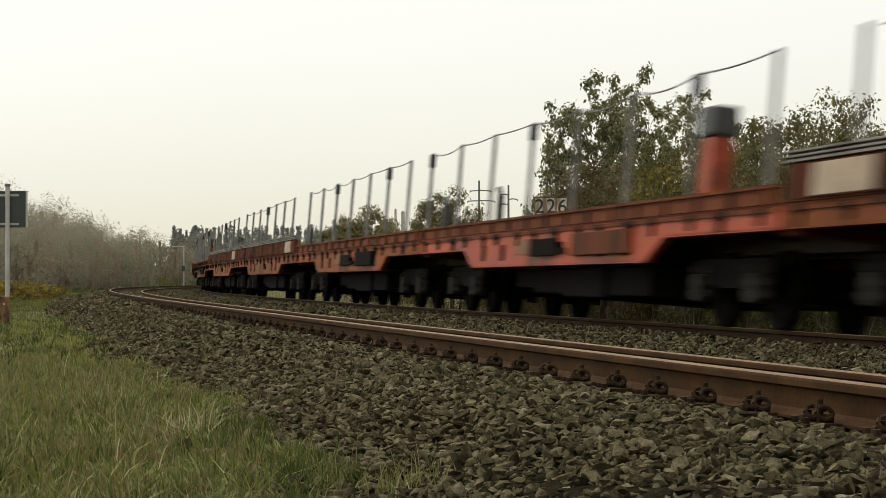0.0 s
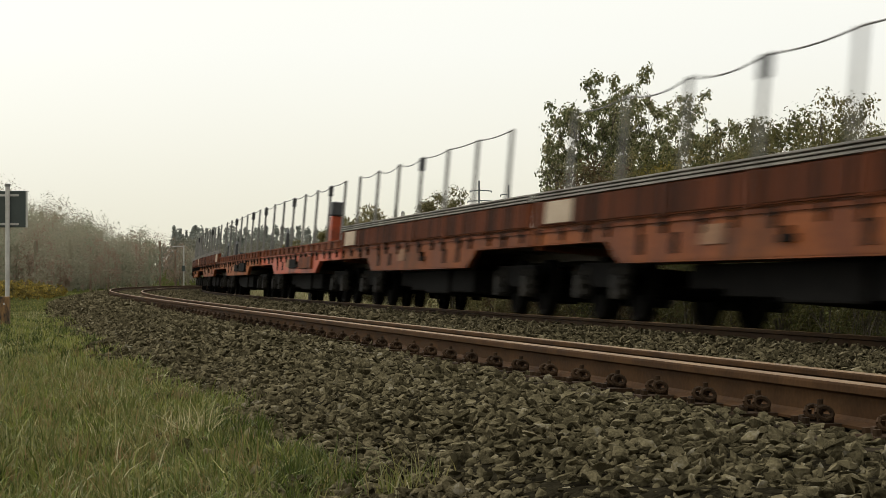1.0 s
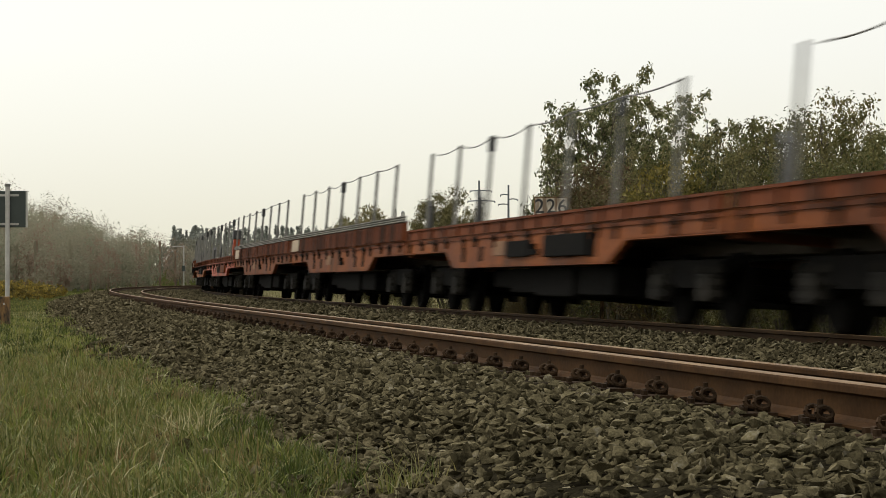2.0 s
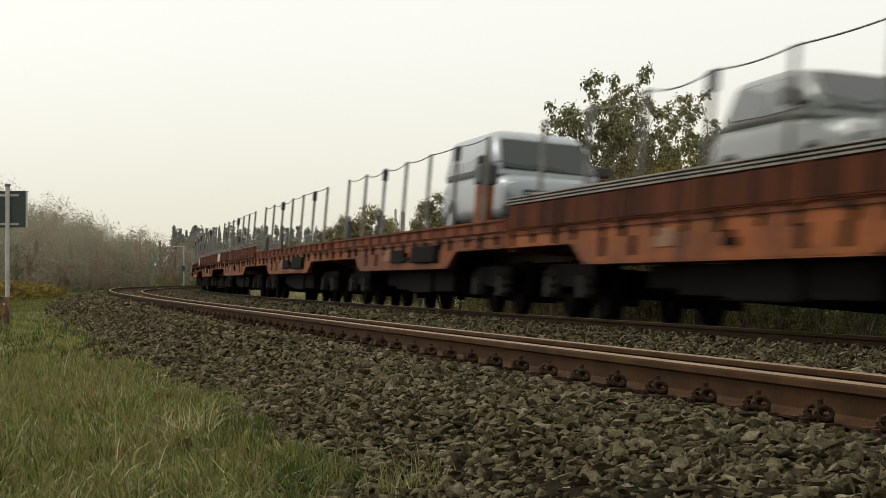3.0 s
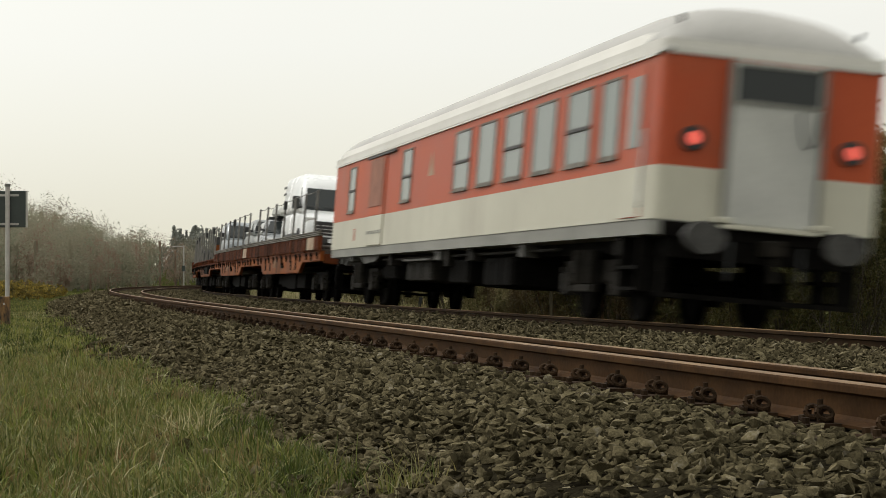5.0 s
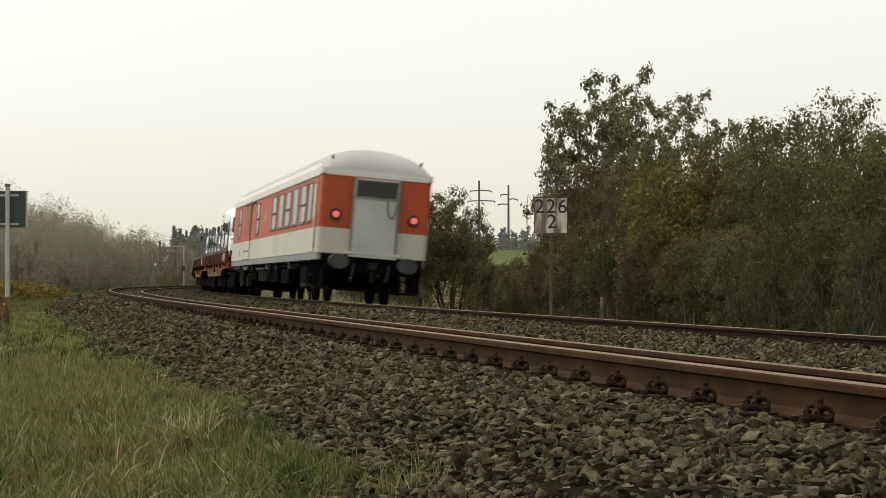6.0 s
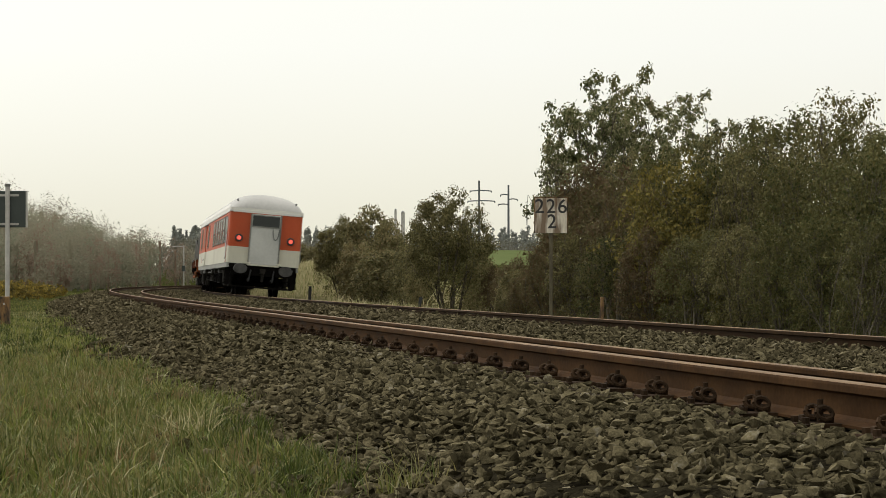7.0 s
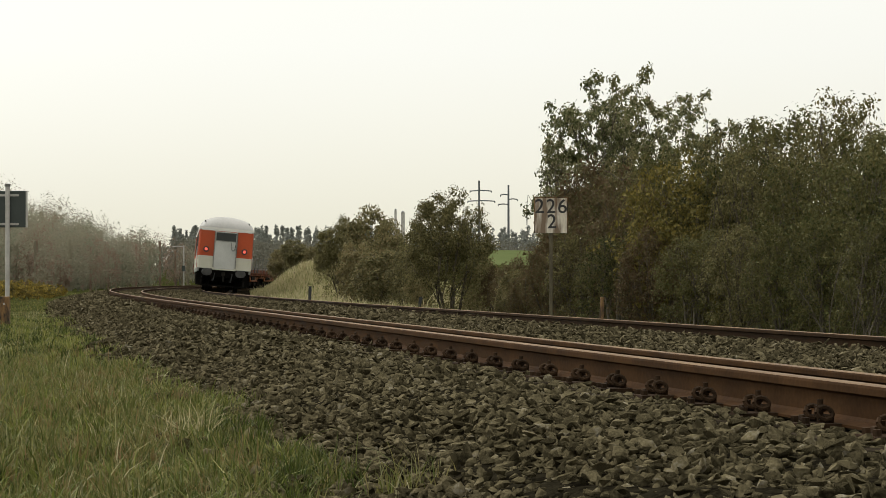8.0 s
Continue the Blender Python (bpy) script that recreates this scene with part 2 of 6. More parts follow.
M_VGREY = material("van_grey_green_paint", (0.13, 0.14, 0.13), (0.18, 0.19, 0.178), 0.32, 0.3, 1.0, 20, 0.02, 0.002, 0.2)
M_VBLUE = material("minibus_silver_blue_paint", (0.22, 0.24, 0.25), (0.29, 0.31, 0.32), 0.3, 0.3, 1.0, 20, 0.02, 0.002, 0.2)
M_TRIM = material("black_plastic", (0.018, 0.018, 0.018), (0.04, 0.04, 0.04), 0.6, 0, 6, 60, 0.1, 0.002, 0.3)
M_HEAD = material("headlamp", (0.6, 0.6, 0.58), (0.8, 0.8, 0.78), 0.12, 0.3, 6, 40, 0.05, 0.002, 0.3)
M_BARK = material("bark", (0.05, 0.042, 0.030), (0.16, 0.138, 0.105), 0.95, 0, 4, 30, 0.6, 0.01, 0.5, spec=0.05)
M_POSTWOOD = material("weathered_wood", (0.065, 0.055, 0.032), (0.15, 0.125, 0.072), 0.85, 0, 3, 25, 0.4, 0.006, 0.5, streak=(5, 5, 1))
M_STUMP = material("painted_stump", (0.13, 0.065, 0.022), (0.26, 0.15, 0.06), 0.85, 0, 5, 25, 0.4, 0.006, 0.5, streak=(4, 4, 1), stain=(0.03, 0.022, 0.014), stain_at=0.5)
M_SIGN = material("sign_enamel", (0.58, 0.51, 0.40), (0.80, 0.74, 0.62), 0.6, 0, 3.5, 20, 0.1, 0.003, 0.4, streak=(3, 3, 0.6), stain=(0.20, 0.13, 0.08), stain_at=0.58)
M_INK = material("sign_black", (0.015, 0.014, 0.013), (0.04, 0.037, 0.034), 0.6, 0, 6, 30, 0.05, 0.002, 0.3)
M_BOARD = material("board_back_grey", (0.030, 0.038, 0.034), (0.050, 0.060, 0.054), 0.6, 0.1, 2, 20, 0.08, 0.002, 0.3)
M_PALE = material("galvanised_post", (0.36, 0.34, 0.31), (0.52, 0.50, 0.46), 0.55, 0.4, 3, 20, 0.1, 0.002, 0.3)
M_PYLON = material("pylon_concrete", (0.09, 0.10, 0.105), (0.15, 0.16, 0.165), 0.9, 0, 0.3, 3, 0.1, 0.01, 0.3)
M_LEAF_A = leafy("hedge_leaves", [(0.021, 0.026, 0.009), (0.060, 0.068, 0.022), (0.115, 0.112, 0.039), (0.155, 0.132, 0.048), (0.064, 0.074, 0.023), (0.21, 0.19, 0.09)])
M_LEAF_C = leafy("olive_leaves", [(0.036, 0.038, 0.014), (0.095, 0.090, 0.033), (0.155, 0.138, 0.055), (0.22, 0.185, 0.082), (0.085, 0.086, 0.030), (0.24, 0.20, 0.10)])
M_LEAF_B = leafy("poplar_leaves", [(0.046, 0.056, 0.021), (0.10, 0.112, 0.044), (0.17, 0.17, 0.075), (0.30, 0.27, 0.15), (0.105, 0.115, 0.046)])
M_LEAF_D = leafy("bank_shrub_leaves", [(0.080, 0.076, 0.034), (0.15, 0.136, 0.060), (0.21, 0.18, 0.082), (0.25, 0.20, 0.096), (0.125, 0.118, 0.050)])
M_LEAF_RED = leafy("reddish_leaves", [(0.058, 0.045, 0.022), (0.115, 0.072, 0.038), (0.14, 0.108, 0.050), (0.095, 0.088, 0.036), (0.165, 0.078, 0.042)])
M_LEAF_YEL = leafy("yellowing_leaves", [(0.080, 0.073, 0.020), (0.15, 0.128, 0.034), (0.23, 0.18, 0.046), (0.11, 0.10, 0.032)])
# far trees: the haze is put into pale leaf colours and high translucency
M_LEAF_FAR_HAZED = leafy("far_wood_leaves_hazed", [(0.25, 0.24, 0.17), (0.275, 0.255, 0.18), (0.30, 0.275, 0.20), (0.275, 0.24, 0.175), (0.26, 0.245, 0.18)], trans=0.45)
M_LEAF_FARMID_HAZED = leafy("far_hill_leaves_hazed", [(0.15, 0.148, 0.115), (0.18, 0.172, 0.135), (0.20, 0.188, 0.15), (0.165, 0.155, 0.122)], trans=0.4)
M_LEAF_FARBROWN_HAZED = leafy("far_brown_leaves_hazed", [(0.24, 0.215, 0.155), (0.28, 0.248, 0.18), (0.31, 0.278, 0.205), (0.25, 0.225, 0.165)], trans=0.45)
M_LEAF_FARRED_HAZED = leafy("far_russet_leaves_hazed", [(0.24, 0.175, 0.13), (0.29, 0.20, 0.15), (0.26, 0.195, 0.145), (0.30, 0.23, 0.17)], trans=0.45)
M_LEAF_FARGREEN_HAZED = leafy("far_grey_green_leaves_hazed", [(0.20, 0.205, 0.14), (0.24, 0.245, 0.17), (0.28, 0.275, 0.20), (0.23, 0.22, 0.16)], trans=0.45)
M_LEAF_FARB_HAZED = leafy("far_conifers_hazed", [(0.19, 0.205, 0.18), (0.235, 0.247, 0.217), (0.265, 0.27, 0.237)], trans=0.45)
M_GRASS = leafy("verge_grass", [(0.022, 0.034, 0.007), (0.070, 0.092, 0.018), (0.15, 0.165, 0.042), (0.26, 0.22, 0.085), (0.075, 0.098, 0.022), (0.52, 0.46, 0.27)], trans=0.12, spec=0.15, rough=0.55)
M_GRASSB = leafy("fresh_grass", [(0.050, 0.078, 0.012), (0.115, 0.150, 0.024), (0.20, 0.22, 0.045), (0.30, 0.28, 0.09), (0.10, 0.13, 0.022)], trans=0.12, spec=0.22, rough=0.5)
M_TUFT = leafy("dark_tuft_grass", [(0.020, 0.032, 0.007), (0.050, 0.070, 0.014), (0.085, 0.105, 0.024), (0.12, 0.13, 0.035), (0.20, 0.17, 0.07)], trans=0.1, spec=0.12, rough=0.55)
M_RUSSET = leafy("russet_stalks", [(0.13, 0.075, 0.030), (0.20, 0.125, 0.055), (0.27, 0.18, 0.085), (0.16, 0.125, 0.045), (0.24, 0.21, 0.09)], trans=0.25)
M_DRY = leafy("dry_grass", [(0.26, 0.22, 0.10), (0.40, 0.34, 0.18), (0.52, 0.45, 0.27), (0.30, 0.29, 0.12), (0.19, 0.19, 0.08)], trans=0.3)
M_FLOWER = leafy("yellow_weeds", [(0.10, 0.09, 0.03), (0.17, 0.135, 0.05), (0.50, 0.36, 0.06), (0.14, 0.12, 0.045), (0.08, 0.075, 0.03), (0.42, 0.31, 0.06)], trans=0.3)
# a few pale stones among the rest
_ramp = [n for n in M_STONE.node_tree.nodes if n.type == "VALTORGB"][0].color_ramp
_pale = _ramp.elements.new(0.955)
_pale.color = (0.25, 0.225, 0.175, 1)

# rust runs down the board in broad streaks from its bolts and edges
_nt = M_SIGN.node_tree
_bs = _nt.nodes["Principled BSDF"]
_from = _bs.inputs["Base Color"].links[0].from_socket
_tc = _nt.nodes.new("ShaderNodeTexCoord")
_mp = _nt.nodes.new("ShaderNodeMapping")
_mp.inputs["Scale"].default_value = (5.5, 1.0, 0.9)
_nz = _nt.nodes.new("ShaderNodeTexNoise")
_nz.inputs["Scale"].default_value = 1.0
_nz.inputs["Detail"].default_value = 5
_cr = _nt.nodes.new("ShaderNodeValToRGB")
_cr.color_ramp.elements[0].position = 0.43
_cr.color_ramp.elements[0].color = (0, 0, 0, 1)
_cr.color_ramp.elements[1].position = 0.55
_cr.color_ramp.elements[1].color = (0.9, 0.9, 0.9, 1)
_mx = _nt.nodes.new("ShaderNodeMixRGB")
_mx.inputs["Color2"].default_value = (0.15, 0.085, 0.040, 1)
_nt.links.new(_tc.outputs["Object"], _mp.inputs["Vector"])
_nt.links.new(_mp.outputs["Vector"], _nz.inputs["Vector"])
_nt.links.new(_nz.outputs["Fac"], _cr.inputs["Fac"])
_nt.links.new(_cr.outputs["Color"], _mx.inputs["Fac"])
_nt.links.new(_from, _mx.inputs["Color1"])
_nt.links.new(_mx.outputs["Color"], _bs.inputs["Base Color"])

# ======== mesh helpers ========
def mesh_of(name, verts, faces, mats, smooth_faces=False, index=None):
    """A mesh from numpy arrays: faces is an (n, k) array."""
    me = bpy.data.meshes.new(name)
    verts, faces = np.asarray(verts, np.float32), np.asarray(faces, np.int32)
    n, k = faces.shape
    me.vertices.add(len(verts))
    me.vertices.foreach_set("co", verts.ravel())
    me.loops.add(n * k)
    me.loops.foreach_set("vertex_index", faces.ravel())
    me.polygons.add(n)
    me.polygons.foreach_set("loop_start", np.arange(0, n * k, k, dtype=np.int32))
    for m in (mats if isinstance(mats, (list, tuple)) else [mats]):
        me.materials.append(m)
    if index is not None:
        me.polygons.foreach_set("material_index", np.asarray(index, np.int32))
    me.polygons.foreach_set("use_smooth", np.full(n, smooth_faces))
    me.update(calc_edges=True)
    return me


def part(name, bm, mat, parent=None, label="", smooth_faces=False):
    me = bpy.data.meshes.new(name)
    bmesh.ops.recalc_face_normals(bm, faces=bm.faces)
    for f in bm.faces:
        f.smooth = smooth_faces
    bm.to_mesh(me)
    bm.free()
    me.materials.append(mat)
    ob = new(name, me)
    if parent:
        ob.parent = parent
    if label:
        tagged(ob, label)
    return ob


def share(name, ob, parent, m, label=""):
    """Another part on the same mesh."""
    o = new(name, ob.data)
    o.parent = parent
    o.matrix_basis = m
    if label:
        tagged(o, label)
    return o


def box(bm, x0, x1, y0, y1, z0, z1, bevel=0.0):
    r = bmesh.ops.create_cube(bm, size=1, matrix=Matrix.Translation(((x0 + x1) / 2, (y0 + y1) / 2, (z0 + z1) / 2)) @ Matrix.Diagonal((x1 - x0, y1 - y0, z1 - z0, 1)))
    if bevel:
        es = list({e for v in r["verts"] for e in v.link_edges})
        bmesh.ops.bevel(bm, geom=es, offset=bevel, segments=2, affect="EDGES", profile=0.6)
    return bm


def rod(bm, a, b, r0, r1=None, seg=10):
    a, b = Vector(a), Vector(b)
    q = (b - a).to_track_quat("Z", "Y").to_matrix().to_4x4()
    bmesh.ops.create_cone(bm, cap_ends=True, segments=seg, radius1=r0, radius2=r0 if r1 is None else r1, depth=(b - a).length,
                          matrix=Matrix.Translation((a + b) / 2) @ q)
    return bm


def slab(bm, outline, y0, y1):
    """A plate with an outline in x, z, from y0 to y1."""
    lo = [bm.verts.new((x, y0, z)) for x, z in outline]
    hi = [bm.verts.new((x, y1, z)) for x, z in outline]
    bm.faces.new(lo)
    bm.faces.new(hi[::-1])
    for i in range(len(lo)):
        j = (i + 1) % len(lo)
        bm.faces.new((lo[i], hi[i], hi[j], lo[j]))
    return bm


def loft(bm, rings, closed=True, caps=True):
    vs = [[bm.verts.new(p) for p in r] for r in rings]
    n = len(vs[0])
    for a, b in zip(vs, vs[1:]):
        for i in range(n if closed else n - 1):
            j = (i + 1) % n
            bm.faces.new((a[i], a[j], b[j], b[i]))
    if caps:
        bm.faces.new(vs[0][::-1])
        bm.faces.new(vs[-1])
    return bm


def B():
    return bmesh.new()


# ======== ground ========
def ground():
    s = np.concatenate([np.arange(-390, -20, 30), np.arange(-20, 60, 0.8), np.arange(60, 160, 2), np.arange(160, 420, 8), np.arange(420, 1190, 55)])
    lat = np.concatenate([[-320, -200, -120, -80, -60, -40, -30, -24, -20, -17], np.arange(-15, -7.4, 0.7), np.arange(-7.4, 4, 0.3), np.arange(4, 12, 1.0), [14, 18, 24, 34, 50, 90, 150, 250, 420]])
    SS, LL = np.meshgrid(s, lat, indexing="ij")
    x, y, _ = along(SS, LL)
    rng = np.random.default_rng(3)
    z = ground_z(SS, LL) + rng.normal(0, 0.012, SS.shape) * (np.abs(LL + 2.5) > 1) + rng.normal(0, 0.05, SS.shape) * ((LL < -8) | (LL > 4))
    v = np.stack([x, y, z], -1).reshape(-1, 3)
    a, b = SS.shape
    i = (np.arange(a - 1)[:, None] * b + np.arange(b - 1)[None, :]).ravel()
    f = np.stack([i, i + b, i + b + 1, i + 1], -1)
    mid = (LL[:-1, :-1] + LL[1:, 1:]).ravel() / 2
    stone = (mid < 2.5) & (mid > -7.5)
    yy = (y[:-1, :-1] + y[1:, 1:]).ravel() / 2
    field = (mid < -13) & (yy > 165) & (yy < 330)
    ob = new("ground", mesh_of("ground", v, f, [M_SOIL, M_BED_SHADED, M_FIELD], True, stone.astype(int) + 2 * field))
    return tagged(ob, "grassy verge and near-black ballast bed of a railway, gap shade in its colour", "ground", kind="structure")


ground()

# ======== rails ========
RAIL = [(-0.036, 0), (0.036, 0), (0.036, -0.038), (0.010, -0.050), (0.0085, -0.128), (0.020, -0.142), (0.0625, -0.155), (0.0625, -0.165),
        (-0.0625, -0.165), (-0.0625, -0.155), (-0.020, -0.142), (-0.0085, -0.128), (-0.010, -0.050), (-0.036, -0.038)]


def rail(parent, lat, z, side_mat, top_mat, label):
    s = np.concatenate([np.arange(-60, 80, 0.5), np.arange(80, 420, 2.0)])
    prof = np.array(RAIL)
    # rounded shoulders of the head
    prof = np.concatenate([[(-0.024, 0), (0.024, 0), (0.033, -0.004), (0.036, -0.014)], prof[2:], [(-0.036, -0.014), (-0.033, -0.004)]])
    k = len(prof)
    V = []
    for dy, dz in prof:
        x, y, _ = along(s, lat + dy)
        V.append(np.stack([x, y, np.full_like(s, z + dz)], -1))
    V = np.stack(V, 1).reshape(-1, 3)
    i, j = np.meshgrid(np.arange(len(s) - 1), np.arange(k), indexing="ij")
    jn = (j + 1) % k
    f = np.stack([i * k + j, (i + 1) * k + j, (i + 1) * k + jn, i * k + jn], -1).reshape(-1, 4)
    idx = np.isin(j.ravel(), [0, 1, k - 1]).astype(int)
    ob = new("rail", mesh_of("rail", V, f, [side_mat, top_mat], False, idx))
    ob.parent = parent
    return tagged(ob, label)


def track(name, lat, ztop, side_mat, top_mat, label):
    t = tagged(new(name), label, "railway track", kind="structure")
    rail(t, lat + 0.753, ztop, side_mat, top_mat, "rusty steel rail with a worn running surface")
    rail(t, lat - 0.753, ztop - CANT, side_mat, top_mat, "rusty steel rail with a worn running surface")
    return t


track_near = track("railway_track", 0.0, ZNEAR, M_RAIL, M_RAILTOP, "rusty empty railway track on grey ballast")
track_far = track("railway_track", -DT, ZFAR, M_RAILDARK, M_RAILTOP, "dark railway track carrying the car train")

# ======== the train ========
def coach_s(t):
    d = t - 6
    return 55.873 + 28.627 * d + 0.0265 * d * d


def ride(s, pivot):
    """The pose of a vehicle whose bogies stand pivot metres before and behind s on the far track."""
    ax, ay, _ = along(s - pivot, -DT)
    bx, by, _ = along(s + pivot, -DT)
    return Matrix.Translation(((ax + bx) / 2, (ay + by) / 2, ZFAR - CANT / 2)) @ Matrix.Rotation(math.atan2(by - ay, bx - ax), 4, "Z") @ Matrix.Rotation(LEAN, 4, "X")


def wheel_mesh(r):
    bm = B()
    ring = [(0.0, 0.10), (0.09, 0.10), (0.09, 0.03), (r - 0.07, 0.03), (r - 0.06, 0.07), (r, 0.07), (r, -0.05), (r + 0.028, -0.06), (r + 0.028, -0.085), (r - 0.06, -0.085), (r - 0.07, -0.01), (0.09, -0.01), (0.0, -0.04)]
    n = 16
    rows = []
    for a in range(n):
        c, s_ = math.cos(2 * math.pi * a / n), math.sin(2 * math.pi * a / n)
        rows.append([bm.verts.new((q * c, w, q * s_)) for q, w in ring])
    for a in range(n):
        p, q = rows[a], rows[(a + 1) % n]
        for i in range(len(ring) - 1):
            bm.faces.new((p[i], p[i + 1], q[i + 1], q[i]))
    bmesh.ops.remove_doubles(bm, verts=bm.verts, dist=1e-5)
    return bm


def bogie(thing, x, base=1.8, r=0.42, coach=False):
    """A bogie under a vehicle: frame with axle boxes and springs, and its wheels."""
    h = base / 2
    bm = B()
    for s_ in (1, -1):
        y = 1.02 * s_
        top = r + 0.32
        slab(bm, [(x - h - 0.42, top - 0.14), (x - h - 0.3, top), (x + h + 0.3, top), (x + h + 0.42, top - 0.14), (x + h + 0.2, r + 0.02), (x + h - 0.22, r + 0.02), (x + h - 0.34, top - 0.24),
                  (x + 0.35, top - 0.32), (x - 0.35, top - 0.32), (x - h + 0.34, top - 0.24), (x - h + 0.22, r + 0.02), (x - h - 0.2, r + 0.02)], y - 0.05, y + 0.05)
    box(bm, x - 0.28, x + 0.28, -1.02, 1.02, r + 0.06, r + 0.3)
    fr = part("bogie_frame", bm, M_GEAR if coach else M_BLACK, thing, "sooty bogie frame with shade in its dark colour")
    first = None
    for dx in (-h, h):
        for s_ in (1, -1):
            bm = box(B(), x + dx - 0.15, x + dx + 0.15, 1.08 * s_ - 0.09, 1.08 * s_ + 0.09, r - 0.16, r + 0.15, 0.02)
            part("axle_box", bm, M_GEAR, fr)
            for q in (-0.24, 0.24):
                bm = B()
                for c in range(3):
                    rod(bm, (x + dx + q, 1.06 * s_, r - 0.1 + 0.13 * c), (x + dx + q, 1.06 * s_, r - 0.03 + 0.13 * c), 0.085, seg=7)
                rod(bm, (x + dx + q, 1.06 * s_, r - 0.12), (x + dx + q, 1.06 * s_, r + 0.26), 0.05, seg=5)
                part("spring", bm, M_GEAR, fr)
            m = Matrix.Translation((x + dx, 0.76 * s_, r)) @ (Matrix.Identity(4) if s_ > 0 else Matrix.Rotation(math.pi, 4, "Z"))
            if first is None:
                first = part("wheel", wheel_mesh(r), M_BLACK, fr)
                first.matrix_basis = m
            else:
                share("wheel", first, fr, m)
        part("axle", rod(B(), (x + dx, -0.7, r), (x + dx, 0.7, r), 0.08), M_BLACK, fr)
    if coach:
        for s_ in (1, -1):
            bm = box(B(), x - 0.5, x + 0.5, 1.2 * s_ - 0.05, 1.2 * s_ + 0.05, 0.34, 0.44, 0.02)
            rod(bm, (x - 0.3, 1.2 * s_, 0.45), (x - 0.3, 1.2 * s_, 0.9), 0.11)
            rod(bm, (x + 0.3, 1.2 * s_, 0.45), (x + 0.3, 1.2 * s_, 0.9), 0.11)
            part("bolster_spring", bm, M_GEAR, fr)


def buffers(thing, x, sgn, z=1.06, mat=None):
    for s_ in (1, -1):
        y = 0.875 * s_
        bm = rod(B(), (x, y, z), (x + sgn * 0.34, y, z), 0.10, seg=14)
        part("buffer_shaft", bm, mat or M_BLACK, thing)
        bm = rod(B(), (x + sgn * 0.34, y, z), (x + sgn * 0.40, y, z), 0.27, 0.255, 22)
        bmesh.ops.scale(bm, vec=(1, 1, 0.74), space=Matrix.Translation((0, 0, -z)), verts=bm.verts)
        part("buffer_plate", bm, mat or M_BLACK, thing)


HL = 9.1     # half a wagon


def wagon(high, paint, plate_x, vivid=False, pillar=False):
    w = tagged(new("flat_wagon"), ("car-carrying flat wagon with rust-brown ribbed side walls and steel guard rail" if high else
                                   ("car-carrying flat wagon with bright red frame and low side boards" if vivid else "car-carrying flat wagon with faded orange frame and low side boards")),
               "rail wagon", "wagons of the car train")
    W = 1.45
    # side sills with a deep fish belly
    for s_ in (1, -1):
        y0, y1 = sorted((W * s_, (W - 0.10) * s_))
        bm = slab(B(), [(-HL, 0.98), (-5.45, 0.98), (-4.75, 0.70), (4.75, 0.70), (5.45, 0.98), (HL, 0.98), (HL, 1.22), (-HL, 1.22)], y0, y1)
        # flanges, stiffeners
        box(bm, -4.75, 4.75, min(y0, y1 + 0.05 * s_), max(y1, y0 + 0.05 * s_), 0.685, 0.71)
        box(bm, -HL, HL, min(y0, y1 + 0.045 * s_), max(y1, y0 + 0.045 * s_), 1.195, 1.225)
        for a in (-1, 1):
            box(bm, *sorted((a * 5.45, a * HL)), min(y0, y1 + 0.04 * s_), max(y1, y0 + 0.04 * s_), 0.968, 0.992)
        sill = part("side_sill", bm, paint, w, "bright red painted steel frame" if vivid else "faded orange painted steel frame")
        yo = W * s_
        # holes and pads on the belly; hole shade put on as black plates
        for q, (zz, ww, hh) in ((-4.0, (0.90, 0.13, 0.24)), (-2.9, (0.90, 0.13, 0.24)), (2.6, (0.90, 0.13, 0.24)), (3.9, (0.90, 0.13, 0.24))):
            bm = box(B(), q - ww, q + ww, min(yo, yo + 0.012 * s_), max(yo, yo + 0.012 * s_), zz - hh / 2, zz + hh / 2, 0.004)
            part("hole_shade", bm, M_BLACK, sill, "black plate for the shade in a hole")
        # rust-brown strip put where the wall's shadow line runs along the sill
        bm = box(B(), -HL + 0.1, HL - 0.1, min(yo, yo + 0.02 * s_), max(yo, yo + 0.02 * s_), 1.145, 1.19)
        part("sill_band", bm, M_PANEL, sill, "rust-brown strip standing in for the shadow line under the wall")
        for k in range(16):
            x = -8.6 + k * 1.15 + 0.13 * math.sin(2.7 * k)
            ww = 0.07 + 0.05 * (k % 3 == 1)
            bm = box(B(), x - ww, x + ww, min(yo, yo + 0.05 * s_), max(yo, yo + 0.05 * s_), 1.10, 1.192, 0.006)
            box(bm, x - ww * 0.5, x + ww * 0.5, min(yo, yo + 0.035 * s_), max(yo, yo + 0.035 * s_), 1.02 - 0.03 * (k % 2), 1.10)
            part("bracket", bm, M_BLACK, sill, "near-black bracket")
        if not high:
            bm = box(B(), -0.7, 0.7, min(yo, yo + 0.05 * s_), max(yo, yo + 0.05 * s_), 0.82, 1.06, 0.01)
            part("data_plate", bm, M_BLACK, sill, "dark tool box")
            bm = box(B(), -3.9 if not vivid else -4.2, -1.6, min(yo, yo + 0.07 * s_), max(yo, yo + 0.07 * s_), 0.80, 1.10, 0.015)
            part("tool_box", bm, M_BLACK if not vivid else M_PANEL, sill, "dark tool box")
        bm = box(B(), 0.9, 1.7, min(yo, yo + 0.013 * s_), max(yo, yo + 0.013 * s_), 0.86, 1.08, 0.003)
        part("inscription", bm, M_FADED, sill, "faded pale inscription panel")
